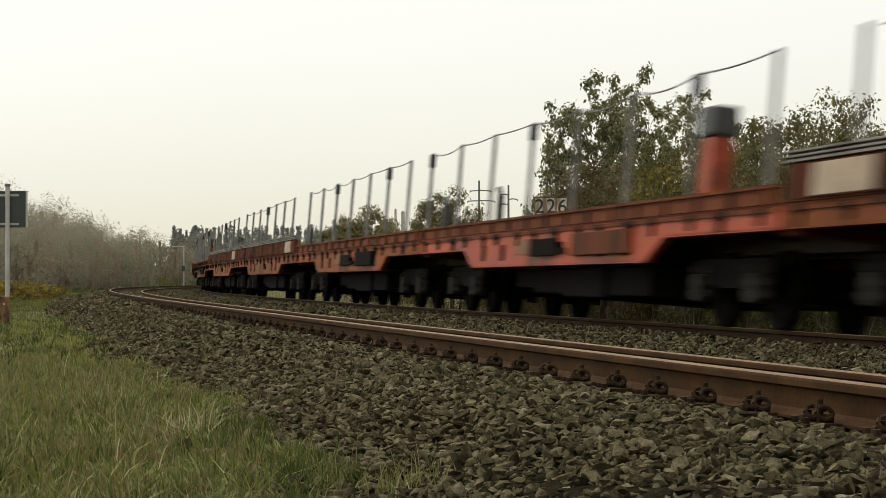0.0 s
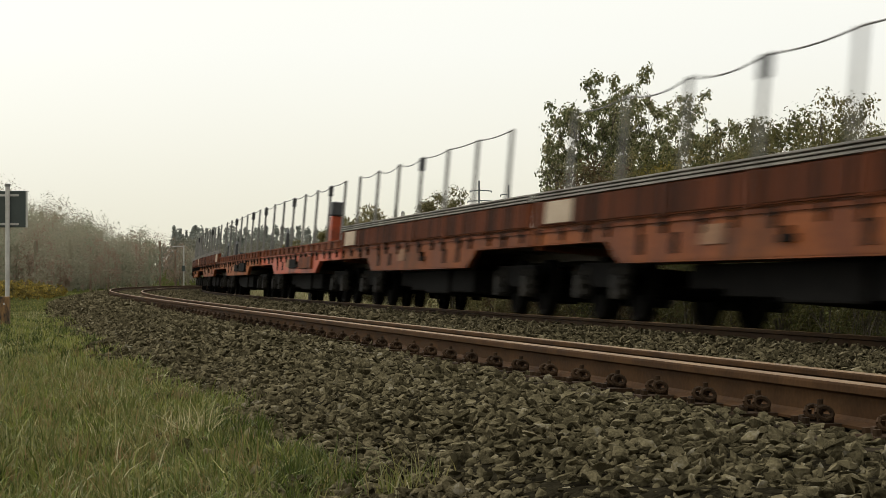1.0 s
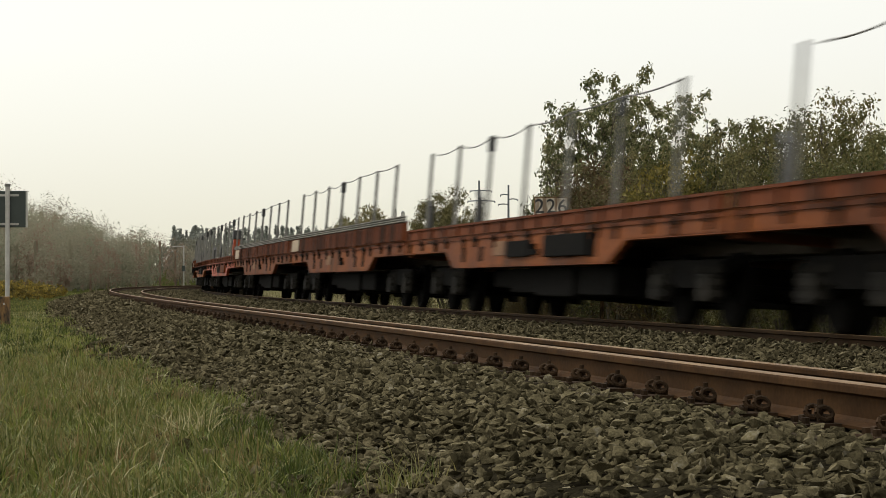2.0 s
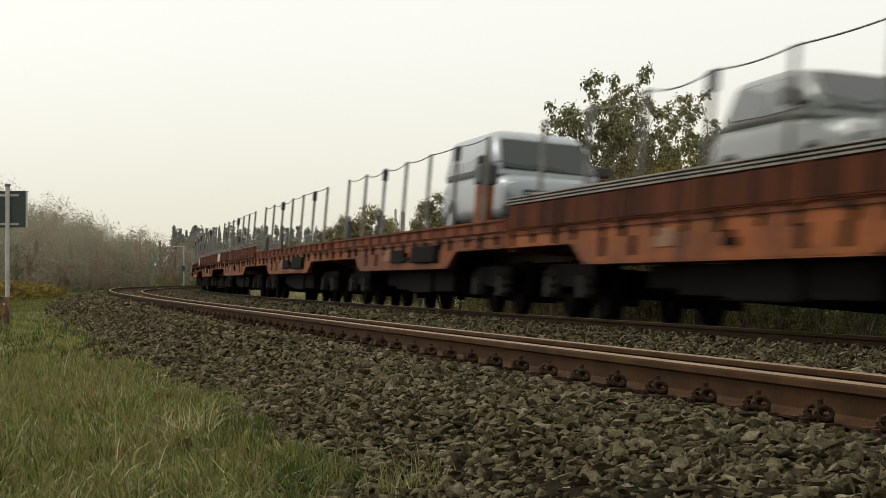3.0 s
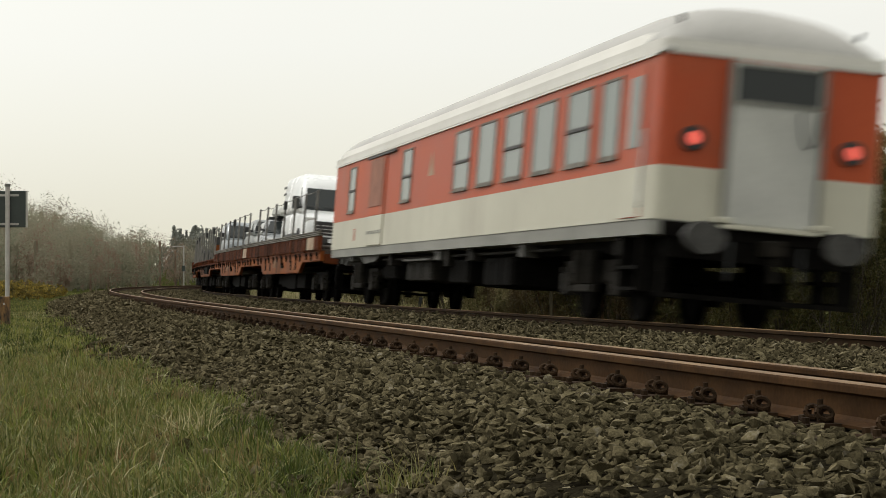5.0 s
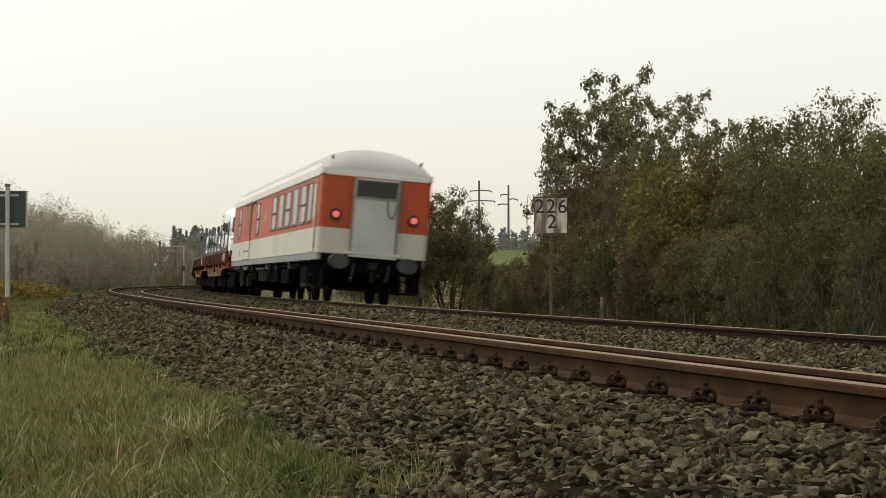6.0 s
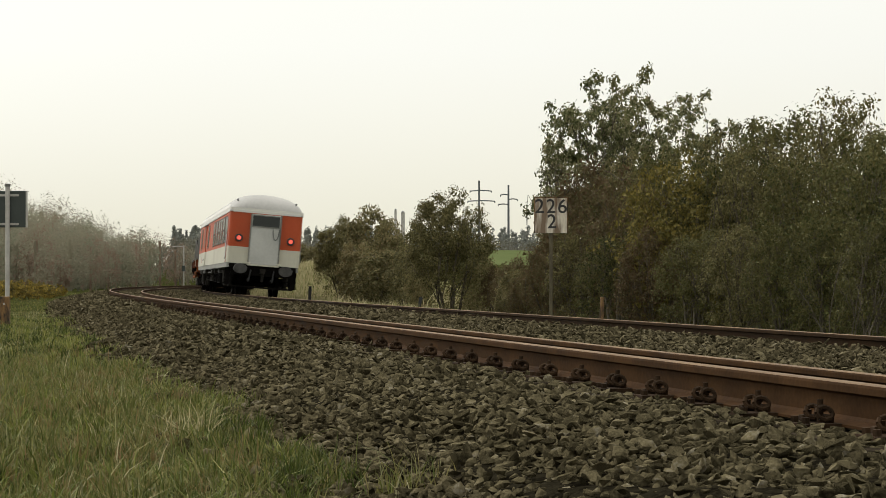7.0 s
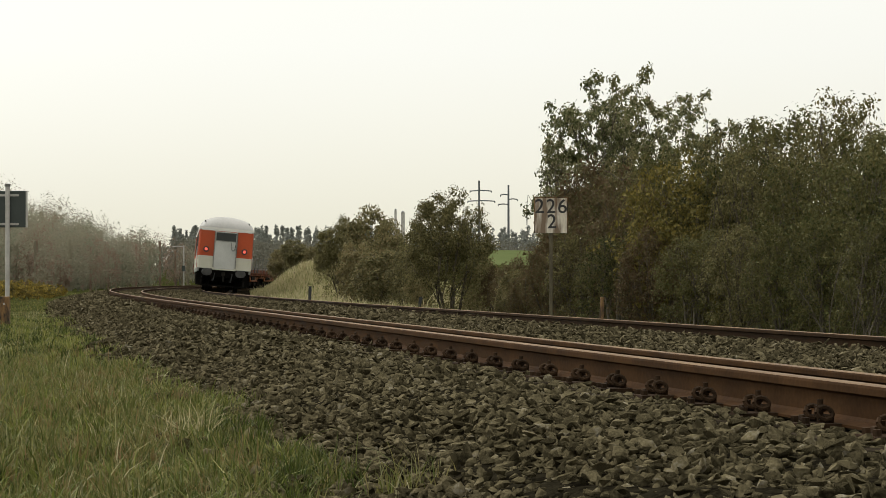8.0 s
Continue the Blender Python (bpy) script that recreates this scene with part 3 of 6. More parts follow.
        bm = box(B(), -1.15, -0.75, min(yo, yo + 0.05 * s_), max(yo, yo + 0.05 * s_), 0.84, 0.92, 0.01)
        rod(bm, (-0.95, yo + 0.03 * s_, 0.92), (-0.95, yo + 0.03 * s_, 1.0), 0.05, seg=8)
        part("brake_handle", bm, M_BLACK, sill, "dark brake changeover handle")
    # deck and cross members
    bm = box(B(), -HL, HL, -1.34, 1.34, 1.16, 1.26)
    for i in range(12):
        x = -8.4 + i * 1.52
        box(bm, x - 0.06, x + 0.06, -1.33, 1.33, 0.98, 1.16)
    box(bm, -HL + 0.2, HL - 0.2, -0.35, -0.2, 0.86, 1.16)
    box(bm, -HL + 0.2, HL - 0.2, 0.2, 0.35, 0.86, 1.16)
    part("deck", bm, M_DECK, w, "dirty steel wagon deck")
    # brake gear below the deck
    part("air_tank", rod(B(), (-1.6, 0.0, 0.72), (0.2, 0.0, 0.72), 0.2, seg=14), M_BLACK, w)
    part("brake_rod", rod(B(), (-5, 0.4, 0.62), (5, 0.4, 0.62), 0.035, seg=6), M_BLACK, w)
    # boxes added to fill the dark, shaded space beneath the belly
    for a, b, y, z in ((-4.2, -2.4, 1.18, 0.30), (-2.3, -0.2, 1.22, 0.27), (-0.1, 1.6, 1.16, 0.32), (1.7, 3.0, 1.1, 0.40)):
        part("belly_fill_box", box(B(), a, b, -y, y, z, 0.684, 0.03), M_BLACK, w, "near-black box added to fill the dark space under the belly")
    # walls along the deck
    zt = 1.60 if high else 1.42
    for s_ in (1, -1):
        yo = (W + 0.02) * s_
        yi = (W - 0.03) * s_
        bm = B()
        box(bm, -HL + 0.05, HL - 0.05, min(yo, yi), max(yo, yi), 1.228, zt)
        if high:
            x = -HL + 0.12
            while x < HL - 0.2:
                box(bm, x, x + 0.13, min(yo, yo + 0.045 * s_), max(yo, yo + 0.045 * s_), 1.245, zt - 0.02)
                x += 0.228
            for x in (-6.1, -3.0, 0.0, 3.0, 6.1):
                box(bm, x - 0.05, x + 0.05, min(yo, yo + 0.06 * s_), max(yo, yo + 0.06 * s_), 1.2, zt)
        else:
            for i in range(17):
                x = -8.8 + i * 1.1
                box(bm, x - 0.045, x + 0.045, min(yo, yo + 0.035 * s_), max(yo, yo + 0.035 * s_), 1.235, zt - 0.01)
            box(bm, -HL + 0.05, HL - 0.05, min(yo, yo + 0.03 * s_), max(yo, yo + 0.03 * s_), zt - 0.035, zt)
        part("side_wall", bm, M_PANEL, w, "rust-brown ribbed side wall" if high else "low rust-brown side board")
        if high:
            bm = box(B(), -HL + 0.02, HL - 0.02, min(yi, yo + 0.05 * s_), max(yi, yo + 0.05 * s_), zt + 0.004, zt + 0.03)
            box(bm, -HL + 0.03, HL - 0.03, min(yo, yo + 0.012 * s_), max(yo, yo + 0.012 * s_), zt + 0.03, zt + 0.112)
            box(bm, -HL + 0.02, HL - 0.02, min(yo, yo + 0.06 * s_), max(yo, yo + 0.06 * s_), zt + 0.046, zt + 0.070, 0.006)
            box(bm, -HL + 0.02, HL - 0.02, min(yo, yo + 0.06 * s_), max(yo, yo + 0.06 * s_), zt + 0.092, zt + 0.118, 0.006)
            part("guard_rail", bm, M_GALV, w, "weathered grey steel guard rail")
            bm = box(B(), plate_x - 0.7, plate_x + 0.7, min(yo, yo + 0.05 * s_), max(yo, yo + 0.05 * s_), 1.26, 1.57, 0.005)
            part("route_plate", bm, M_PLATE, w, "stained pale plate")
    # posts with the wire
    zp = 2.82
    for s_ in (1,):
        y = (W - 0.06) * s_
        pts = []
        for i in range(8 if vivid else 7):
            x = -8.6 + 2.52 * i if vivid else -7.1 + 2.45 * i
            bm = box(B(), x - 0.027, x + 0.027, y - 0.028, y + 0.028, 1.262, zp)
            po = part("post", bm, M_POST, w)
            if (not high and i % 3 == 1) or (high and i == 3):
                bm = box(B(), x - 0.075, x + 0.075, y - 0.05, y + 0.05, zp - 0.26, zp - 0.02, 0.012)
                part("post_head", bm, M_TRIM, po, "dark clamp")
            pts.append((x, y, zp - 0.01))
        rings = []
        for a, b in zip(pts, pts[1:]):
            for q in range(6):
                u = q / 6
                x, z = a[0] + (b[0] - a[0]) * u, zp - 0.01 - 0.10 * 4 * u * (1 - u) * (0.6 + 0.4 * math.sin(a[0] * 3))
                rings.append([(x, y + 0.011 * math.cos(w_), z + 0.011 * math.sin(w_)) for w_ in (0, 1.57, 3.14, 4.71)])
        bm = loft(B(), rings)
        part("wire", bm, M_POST, w, "thin sagging wire")
    if pillar:
        for s_ in (1, -1):
            y = 1.28 * s_
            bm = box(B(), -6.8, -6.4, y - 0.12, y + 0.12, 1.262, 2.06, 0.03)
            pi = part("pillar", bm, paint, w, "orange steel pillar")
            bm = box(B(), -6.86, -6.34, y - 0.15, y + 0.15, 2.065, 2.40, 0.04)
            part("pillar_head", bm, M_TRIM, pi, "dark head of the pillar")
    if not high:
        for s_ in (1, -1):
            for x in (8.3, 4.1):
                bm = box(B(), x - 0.06, x + 0.06, 1.2 * s_ - 0.05, 1.2 * s_ + 0.05, 1.262, 1.86, 0.01)
                rod(bm, (x, 1.2 * s_, 1.86), (x + 0.16, 1.2 * s_, 1.98), 0.05)
                part("stake", bm, M_TRIM, w, "short dark stake")
    # ends
    for a in (-1, 1):
        bm = box(B(), min(a * HL, a * (HL - 0.12)), max(a * HL, a * (HL - 0.12)), -1.34, 1.34, 0.92, 1.155, 0.01)
        part("headstock", bm, M_PANEL, w, "rusty end beam")
        part("drawgear", box(B(), *sorted((a * HL, a * (HL + 0.16))), -0.15, 0.15, 0.94, 1.1, 0.02), M_BLACK, w)
        bogie(w, a * 6.75)
    return w


def coach():
    c = tagged(new("passenger_coach"), "red and light grey passenger coach with two lit red tail lamps", "railway coach")
    L, W = 13.05, 1.41
    # body shell: bands with one outline, rounded at the four upright corners
    def ringed(z0, z1, mat, name, label, inset=0.0, w=W, l=L):
        bm = B()
        rc = 0.16
        pts = []
        for cx, cy, a0 in ((l - rc, w - rc, 0), (-l + rc, w - rc, 90), (-l + rc, -w + rc, 180), (l - rc, -w + rc, 270)):
            for k in range(5):
                a = radians(a0 + 22.5 * k)
                pts.append((cx + rc * math.cos(a), cy + rc * math.sin(a)))
        loft(bm, [[(x, y, z0) for x, y in pts], [(x, y, z1) for x, y in pts]])
        return part(name, bm, mat, c, label)
    ringed(1.03, 1.215, M_CSKIRT, "skirt", "grey lower skirt", w=W - 0.012, l=L - 0.012)
    ringed(1.215, 1.86, M_CWHITE, "lower_body", "light grey lower body side")
    ringed(1.86, 3.20, M_CRED, "upper_body", "red window band")
    # roof with domed ends
    def arc(x, drop, k=1.0):
        pts = []
        for i in range(21):
            a = math.pi * i / 20
            y = (W + 0.02) * math.cos(a) * k
            zz = 3.2 + (0.80 - drop) * (math.sin(a) ** 0.72)
            pts.append((x, y, zz))
        return pts
    xs = [(-L - 0.02, 0.72, 0.985), (-L + 0.05, 0.52, 0.995), (-L + 0.25, 0.31, 1), (-L + 0.6, 0.13, 1), (-L + 1.1, 0.03, 1), (-L + 1.8, 0, 1)]
    rings = [arc(*q) for q in xs] + [arc(x, 0) for x in np.arange(-10, 10.1, 4)] + [arc(-q[0], q[1], q[2]) for q in xs[::-1]]
    bm = loft(B(), rings, closed=True, caps=True)
    roof = part("roof", bm, M_CROOF, c, "grey domed roof", True)
    # pale cant rail strip
    for s_ in (1, -1):
        bm = B()
        prof = [(W + 0.012, 3.2), (W + 0.03, 3.215), (W + 0.02, 3.36), (W - 0.035, 3.52), (W - 0.06, 3.50), (W - 0.01, 3.2)]
        loft(bm, [[(x, (y - 0.05 * (1 - q)) * s_, 3.2 + (z - 3.2) * q) for y, z in prof] for x, q in ((-L + 0.12, 0.3), (-L + 0.5, 0.8), (-L + 1.0, 1), (L - 1.0, 1), (L - 0.5, 0.8), (L - 0.12, 0.3))])
        part("cant_rail", bm, M_CROOFL, c, "cream strip along the roof edge")
    ringed(3.204, 3.37, M_CROOFL, "roof_band", "cream band round the roof edge", w=W + 0.024, l=L + 0.02)
    for e in (-1, 1):
        bm = box(B(), *sorted((e * (L - 0.02), e * (L + 0.03))), -W + 0.1, W - 0.1, 3.19, 3.30, 0.01)
        part("end_gutter", bm, M_CROOFL, c)
    for s_ in (1, -1):
        bm = box(B(), -L + 0.3, L - 0.3, min(W * s_, (W + 0.03) * s_), max(W * s_, (W + 0.03) * s_), 3.175, 3.203)
        part("rain_gutter", bm, M_CROOFL, c)
    # windows of both sides
    def window(x, w, div, s_, z0=2.07, z1=3.03):
        yo = W * s_
        bm = B()
        t = 0.035
        for x0, x1, a, b in ((x - w / 2 - t, x + w / 2 + t, z0 - t, z0), (x - w / 2 - t, x + w / 2 + t, z1, z1 + t), (x - w / 2 - t, x - w / 2, z0, z1), (x + w / 2, x + w / 2 + t, z0, z1)):
            box(bm, x0, x1, *sorted((yo, yo + 0.022 * s_)), a, b)
        if div:
            box(bm, x - w / 2, x + w / 2, *sorted((yo, yo + 0.026 * s_)), 2.49, 2.545)
        fr = part("window_frame", bm, M_GALV, c, "metal window frame")
        for a, b in (((z0, 2.49), (2.545, z1)) if div else ((z0, z1),)):
            part("pane", box(B(), x - w / 2, x + w / 2, *sorted((yo + 0.002 * s_, yo + 0.010 * s_)), a, b), M_CGLASS, fr, "window pane with the sky's reflection in its pale tint")
        if div:
            part("bar", box(B(), x - w / 2, x + w / 2, *sorted((yo + 0.027 * s_, yo + 0.034 * s_)), 2.495, 2.54), M_TRIM, fr)
        part("sill", box(B(), x - w / 2 - 0.06, x + w / 2 + 0.06, *sorted((yo, yo + 0.04 * s_)), z0 - 0.07, z0 - 0.037), M_GALV, fr)
    for s_ in (1, -1):
        for x, w, d in ((10.25, 0.85, True), (3.45, 0.95, True), (-1.75, 1.2, True), (-3.65, 1.2, False), (-5.55, 1.2, True), (-7.45, 1.2, False), (-9.35, 1.2, True), (-10.9, 0.8, False)):
            window(x, w, d, s_)
        yo = W * s_
        # loading door with a weathered shutter
        bm = box(B(), 5.8, 7.8, *sorted((yo, yo + 0.03 * s_)), 1.862, 3.15, 0.01)
        door = part("loading_door", bm, M_CRED, c, "red sliding loading door")
        part("shutter", box(B(), 6.0, 7.6, *sorted((yo + 0.031 * s_, yo + 0.045 * s_)), 2.05, 3.06, 0.004), M_MESHED, door, "weathered brown shutter")
        part("door_foot", box(B(), 5.8, 7.8, *sorted((yo, yo + 0.03 * s_)), 1.23, 1.858, 0.006), M_CWHITE, door, "light grey lower door panel")
        part("door_rail", box(B(), 4.7, 8.1, *sorted((yo, yo + 0.06 * s_)), 3.10, 3.15), M_TRIM, door)
        # markings
        bm = B()
        for q in (0.0, 0.06, 0.12):
            box(bm, 9.55 - q, 9.60 - q, *sorted((yo, yo + 0.004 * s_)), 1.42, 1.60)
        box(bm, 9.4, 9.64, *sorted((yo, yo + 0.004 * s_)), 1.38, 1.41)
        box(bm, 9.4, 9.64, *sorted((yo, yo + 0.004 * s_)), 1.61, 1.64)
        part("emblem", bm, M_CRED, c, "small red emblem")
        bm = B()
        slab(bm, [(0.75, 2.42), (1.25, 2.42), (1.0, 2.86)], *sorted((yo, yo + 0.004 * s_)))
        part("company_sign", bm, M_PLATE, c, "faint pale triangular sign")
        for k in range(5):
            part("inscription", box(B(), 5.9 + k * 0.38, 6.1 + k * 0.38, *sorted((yo + 0.037 * s_, yo + 0.041 * s_)), 1.47, 1.54), M_CSKIRT, c, "small grey lettering bar")
        # entrance doors near the ends
        for x in (-12.05,):
            bm = box(B(), x - 0.42, x + 0.42, *sorted((yo, yo + 0.018 * s_)), 1.24, 3.1, 0.006)
            d = part("entrance_door", bm, M_CRED, c, "narrow red entrance door")
            part("door_window", box(B(), x - 0.24, x + 0.24, *sorted((yo + 0.019 * s_, yo + 0.028 * s_)), 2.1, 2.98, 0.003), M_CGLASS, d)
            part("door_foot", box(B(), x - 0.41, x + 0.41, *sorted((yo + 0.019 * s_, yo + 0.023 * s_)), 1.25, 1.855), M_CWHITE, d)
            part("handrail", rod(B(), (x - 0.52, yo + 0.05 * s_, 1.35), (x - 0.52, yo + 0.05 * s_, 2.3), 0.018, seg=8), M_CHROME, d)
            st = box(B(), x - 0.4, x + 0.4, *sorted((1.05 * s_, 1.40 * s_)), 0.62, 0.66)
            box(st, x - 0.4, x + 0.4, *sorted((1.15 * s_, 1.40 * s_)), 0.36, 0.40)
            for q in (-0.4, 0.4):
                box(st, x + q - 0.02, x + q + 0.02, *sorted((1.15 * s_, 1.38 * s_)), 0.36, 1.03)
            part("step", st, M_BLACK, c, "dark metal steps")
    # ends: gangway door, window, lamps
    for e in (-1, 1):
        xo = e * L
        def bx(y0, y1, z0, z1, d0, d1, bev=0.0):
            return box(B(), *sorted((xo + e * d0, xo + e * d1)), y0, y1, z0, z1, bev)
        g = part("gangway_door", bx(-0.56, 0.56, 1.22, 3.16, 0.0, 0.10, 0.02), M_CGATE, c, "light grey folded gangway cover")
        part("gangway_frame", bx(-0.60, -0.565, 1.22, 3.17, 0.0, 0.13), M_CSKIRT, g)
        part("gangway_frame", bx(0.565, 0.60, 1.22, 3.17, 0.0, 0.13), M_CSKIRT, g)
        part("end_window", bx(-0.52, 0.52, 2.70, 3.10, 0.101, 0.115, 0.004), M_GLASS, g, "dark end window")
        fr = bx(-0.54, 0.54, 2.66, 2.70, 0.10, 0.13)
        box(fr, *sorted((xo + e * 0.10, xo + e * 0.13)), -0.54, 0.54, 3.10, 3.135)
        part("end_window_frame", fr, M_CSKIRT, g)
        part("threshold", bx(-0.62, 0.62, 1.16, 1.215, 0.0, 0.16, 0.01), M_CWHITE, c)
        for y in (-0.60, 0.60):
            part("bracket", bx(y - 0.1, y + 0.1, 1.22, 1.29, 0.0, 0.18, 0.02), M_CWHITE, c)
        # looped cable beside the window
        last = None
        bm = B()
        for k in range(17):
            a = math.pi * k / 16
            p = (xo + e * 0.16, e * (0.40 + 0.12 * math.cos(a)), 2.62 - 0.42 * math.sin(a))
            if last:
                rod(bm, last, p, 0.014, seg=6)
            last = p
        part("cable", bm, M_TRIM, c, "looped black cable")
        if e < 0:
            for y in (-1.0, 1.0):
                bm = rod(B(), (xo, y, 2.20), (xo - 0.07, y, 2.20), 0.155, 0.145, 24)
                ho = part("tail_lamp_housing", bm, M_TRIM, c, "black lamp ring")
                part("tail_lamp", rod(B(), (xo - 0.071, y, 2.20), (xo - 0.085, y, 2.20), 0.085, 0.075, 16), M_TAIL, ho, "lit red tail lamp")
        for y in (-1.15, 1.15) if e < 0 else ():
            part("roof_lamp", rod(B(), (xo - e * 0.35, y * 0.98, 3.62), (xo - e * 0.35, y * 1.0, 3.71), 0.032, seg=8), M_TRIM, c)
        buffers(c, xo, e, 1.02, M_BUFFER)
        part("end_beam", bx(-1.3, 1.3, 1.02, 1.20, 0.0, 0.03, 0.005), M_BLACK, c, "dark end beam")
        part("coupler", bx(-0.09, 0.09, 0.86, 1.05, 0.0, 0.42, 0.02), M_GEAR, c)
        hk = rod(B(), (xo + e * 0.30, 0, 0.95), (xo + e * 0.36, 0, 0.55), 0.05, seg=8)
        part("coupling_chain", hk, M_GEAR, c)
        for y in (-0.45, 0.45):
            bm = B()
            last = (xo + e * 0.05, y, 1.0)
            for k in range(1, 7):
                p = (xo + e * (0.05 + 0.05 * k), y + 0.02 * k, 1.0 - 0.45 * math.sin(k / 6 * 2.2))
                rod(bm, last, p, 0.028, seg=6)
                last = p
            part("air_hose", bm, M_RUBBER, c)
        bm = box(B(), *sorted((xo, xo - e * 0.25)), -1.2, 1.2, 0.78, 1.028)
        box(bm, *sorted((xo - e * 0.1, xo - e * 0.18)), -1.25, 1.25, 0.30, 0.36)
        for y in (-1.2, 1.2):
            box(bm, *sorted((xo - e * 0.1, xo - e * 0.18)), y - 0.04, y + 0.04, 0.30, 0.85)
        part("headstock", bm, M_BLACK, c)
        bogie(c, e * 9.5, 2.5, 0.46, True)
    # brackets, pipes and small boxes hanging below the skirt
    for s_ in (1, -1):
        for x, w, z0, mt in ((11.6, 0.22, 0.88, M_UNDER), (10.9, 0.16, 0.84, M_UNDER), (10.2, 0.5, 0.93, M_UNDER), (5.1, 0.3, 0.80, M_GEAR), (0.2, 0.5, 0.86, M_UNDER), (-0.6, 0.25, 0.74, M_GEAR), (-2.6, 0.4, 0.82, M_GEAR),
                             (-6.2, 0.3, 0.84, M_UNDER), (-11.4, 0.3, 0.80, M_GEAR)):
            bm = box(B(), x - w / 2, x + w / 2, *sorted((1.08 * s_, 1.33 * s_)), z0, 1.026, 0.01)
            box(bm, x - w / 2 - 0.05, x + w / 2 + 0.05, *sorted((1.15 * s_, 1.35 * s_)), 0.985, 1.024)
            part("hanger_bracket", bm, mt, c, "dusty grey underfloor bracket")
        bm = slab(B(), [(9.0, 1.024), (6.6, 1.024), (6.9, 0.90), (8.4, 0.86)], *sorted((1.26 * s_, 1.32 * s_)))
        part("apron", bm, M_UNDER, c, "dusty grey apron plate")
        part("brake_pipe", rod(B(), (-8, 1.22 * s_, 0.93), (6.4, 1.22 * s_, 0.93), 0.025, seg=8), M_GEAR, c)
        bm = box(B(), 1.15, 3.85, *sorted((1.0 * s_, 1.30 * s_)), 0.865, 0.905, 0.006)
        part("box_ledge", bm, M_UNDER, c, "pale ledge over the equipment box")
    # underfloor equipment
    bm = box(B(), -12.6, 12.6, -1.05, 1.05, 0.86, 1.028)
    part("underframe", bm, M_BLACK, c)
    for x, w, y, z0, mt in ((2.5, 2.6, 0.95, 0.50, M_GEAR), (-1.2, 1.6, 0.9, 0.46, M_BLACK), (-4.2, 2.0, 0.95, 0.42, M_BLACK), (5.6, 1.2, 0.85, 0.55, M_BLACK)):
        for s_ in (1, -1):
            bm = box(B(), x - w / 2, x + w / 2, *sorted((0.35 * s_, 1.2 * s_)), z0, 0.86, 0.03)
            eb = part("equipment_box", bm, mt, c, "dark underfloor equipment box")
            for k in range(3):
                part("box_rib", box(B(), x - w / 2 + 0.1 + k * w / 3, x - w / 2 + 0.18 + k * w / 3, *sorted((1.2 * s_, 1.225 * s_)), z0 + 0.04, 0.84), mt, eb)
    bm = rod(B(), (-2.9, 0.0, 0.66), (0.2, 0.0, 0.66), 0.22, seg=16)
    part("air_tank", bm, M_BLACK, c)
    part("air_tank", rod(B(), (6.6, 0.9, 0.70), (7.6, 0.9, 0.70), 0.16, seg=12), M_BLACK, c)
    return c


the_coach = coach()
w_high = wagon(True, M_ORANGE, -7.4)
w_high2 = wagon(True, M_ORANGE, 7.6)
w_low = wagon(False, M_ORANGE, 0, pillar=True)
w_low2 = wagon(False, M_ORANGE, 0)
w_red = wagon(False, M_RED, 0, vivid=True, pillar=True)
# in order from the coach forwards
plan = [w_high, w_high, w_low, w_low2, w_high2, w_high2, w_red, w_low2, w_high, w_high, w_low, w_low2, w_high2, w_high2, w_low, w_low2]
wagons, used = [], set()
for i, kind in enumerate(plan):
    wagons.append((kind if kind.name not in used else copy_thing(kind, Matrix.Identity(4)), 23.65 + 18.4 * i))
    used.add(kind.name)

# ======== road vehicles on the wagons, noses towards the coach ========
def pane(parent, name, pts, mat, out, thick=0.012, label=""):
    """A thin pane over a flat outline, pushed out along out."""
    o = Vector(out)
    bm = B()
    a = [bm.verts.new(Vector(p) + o * 0.004) for p in pts]
    b = [bm.verts.new(Vector(p) + o * (0.004 + thick)) for p in pts]
    bm.faces.new(a)
    bm.faces.new(b[::-1])
    for i in range(len(pts)):
        j = (i + 1) % len(pts)
        bm.faces.new((a[i], b[i], b[j], a[j]))
    return part(name, bm, mat, parent, label)


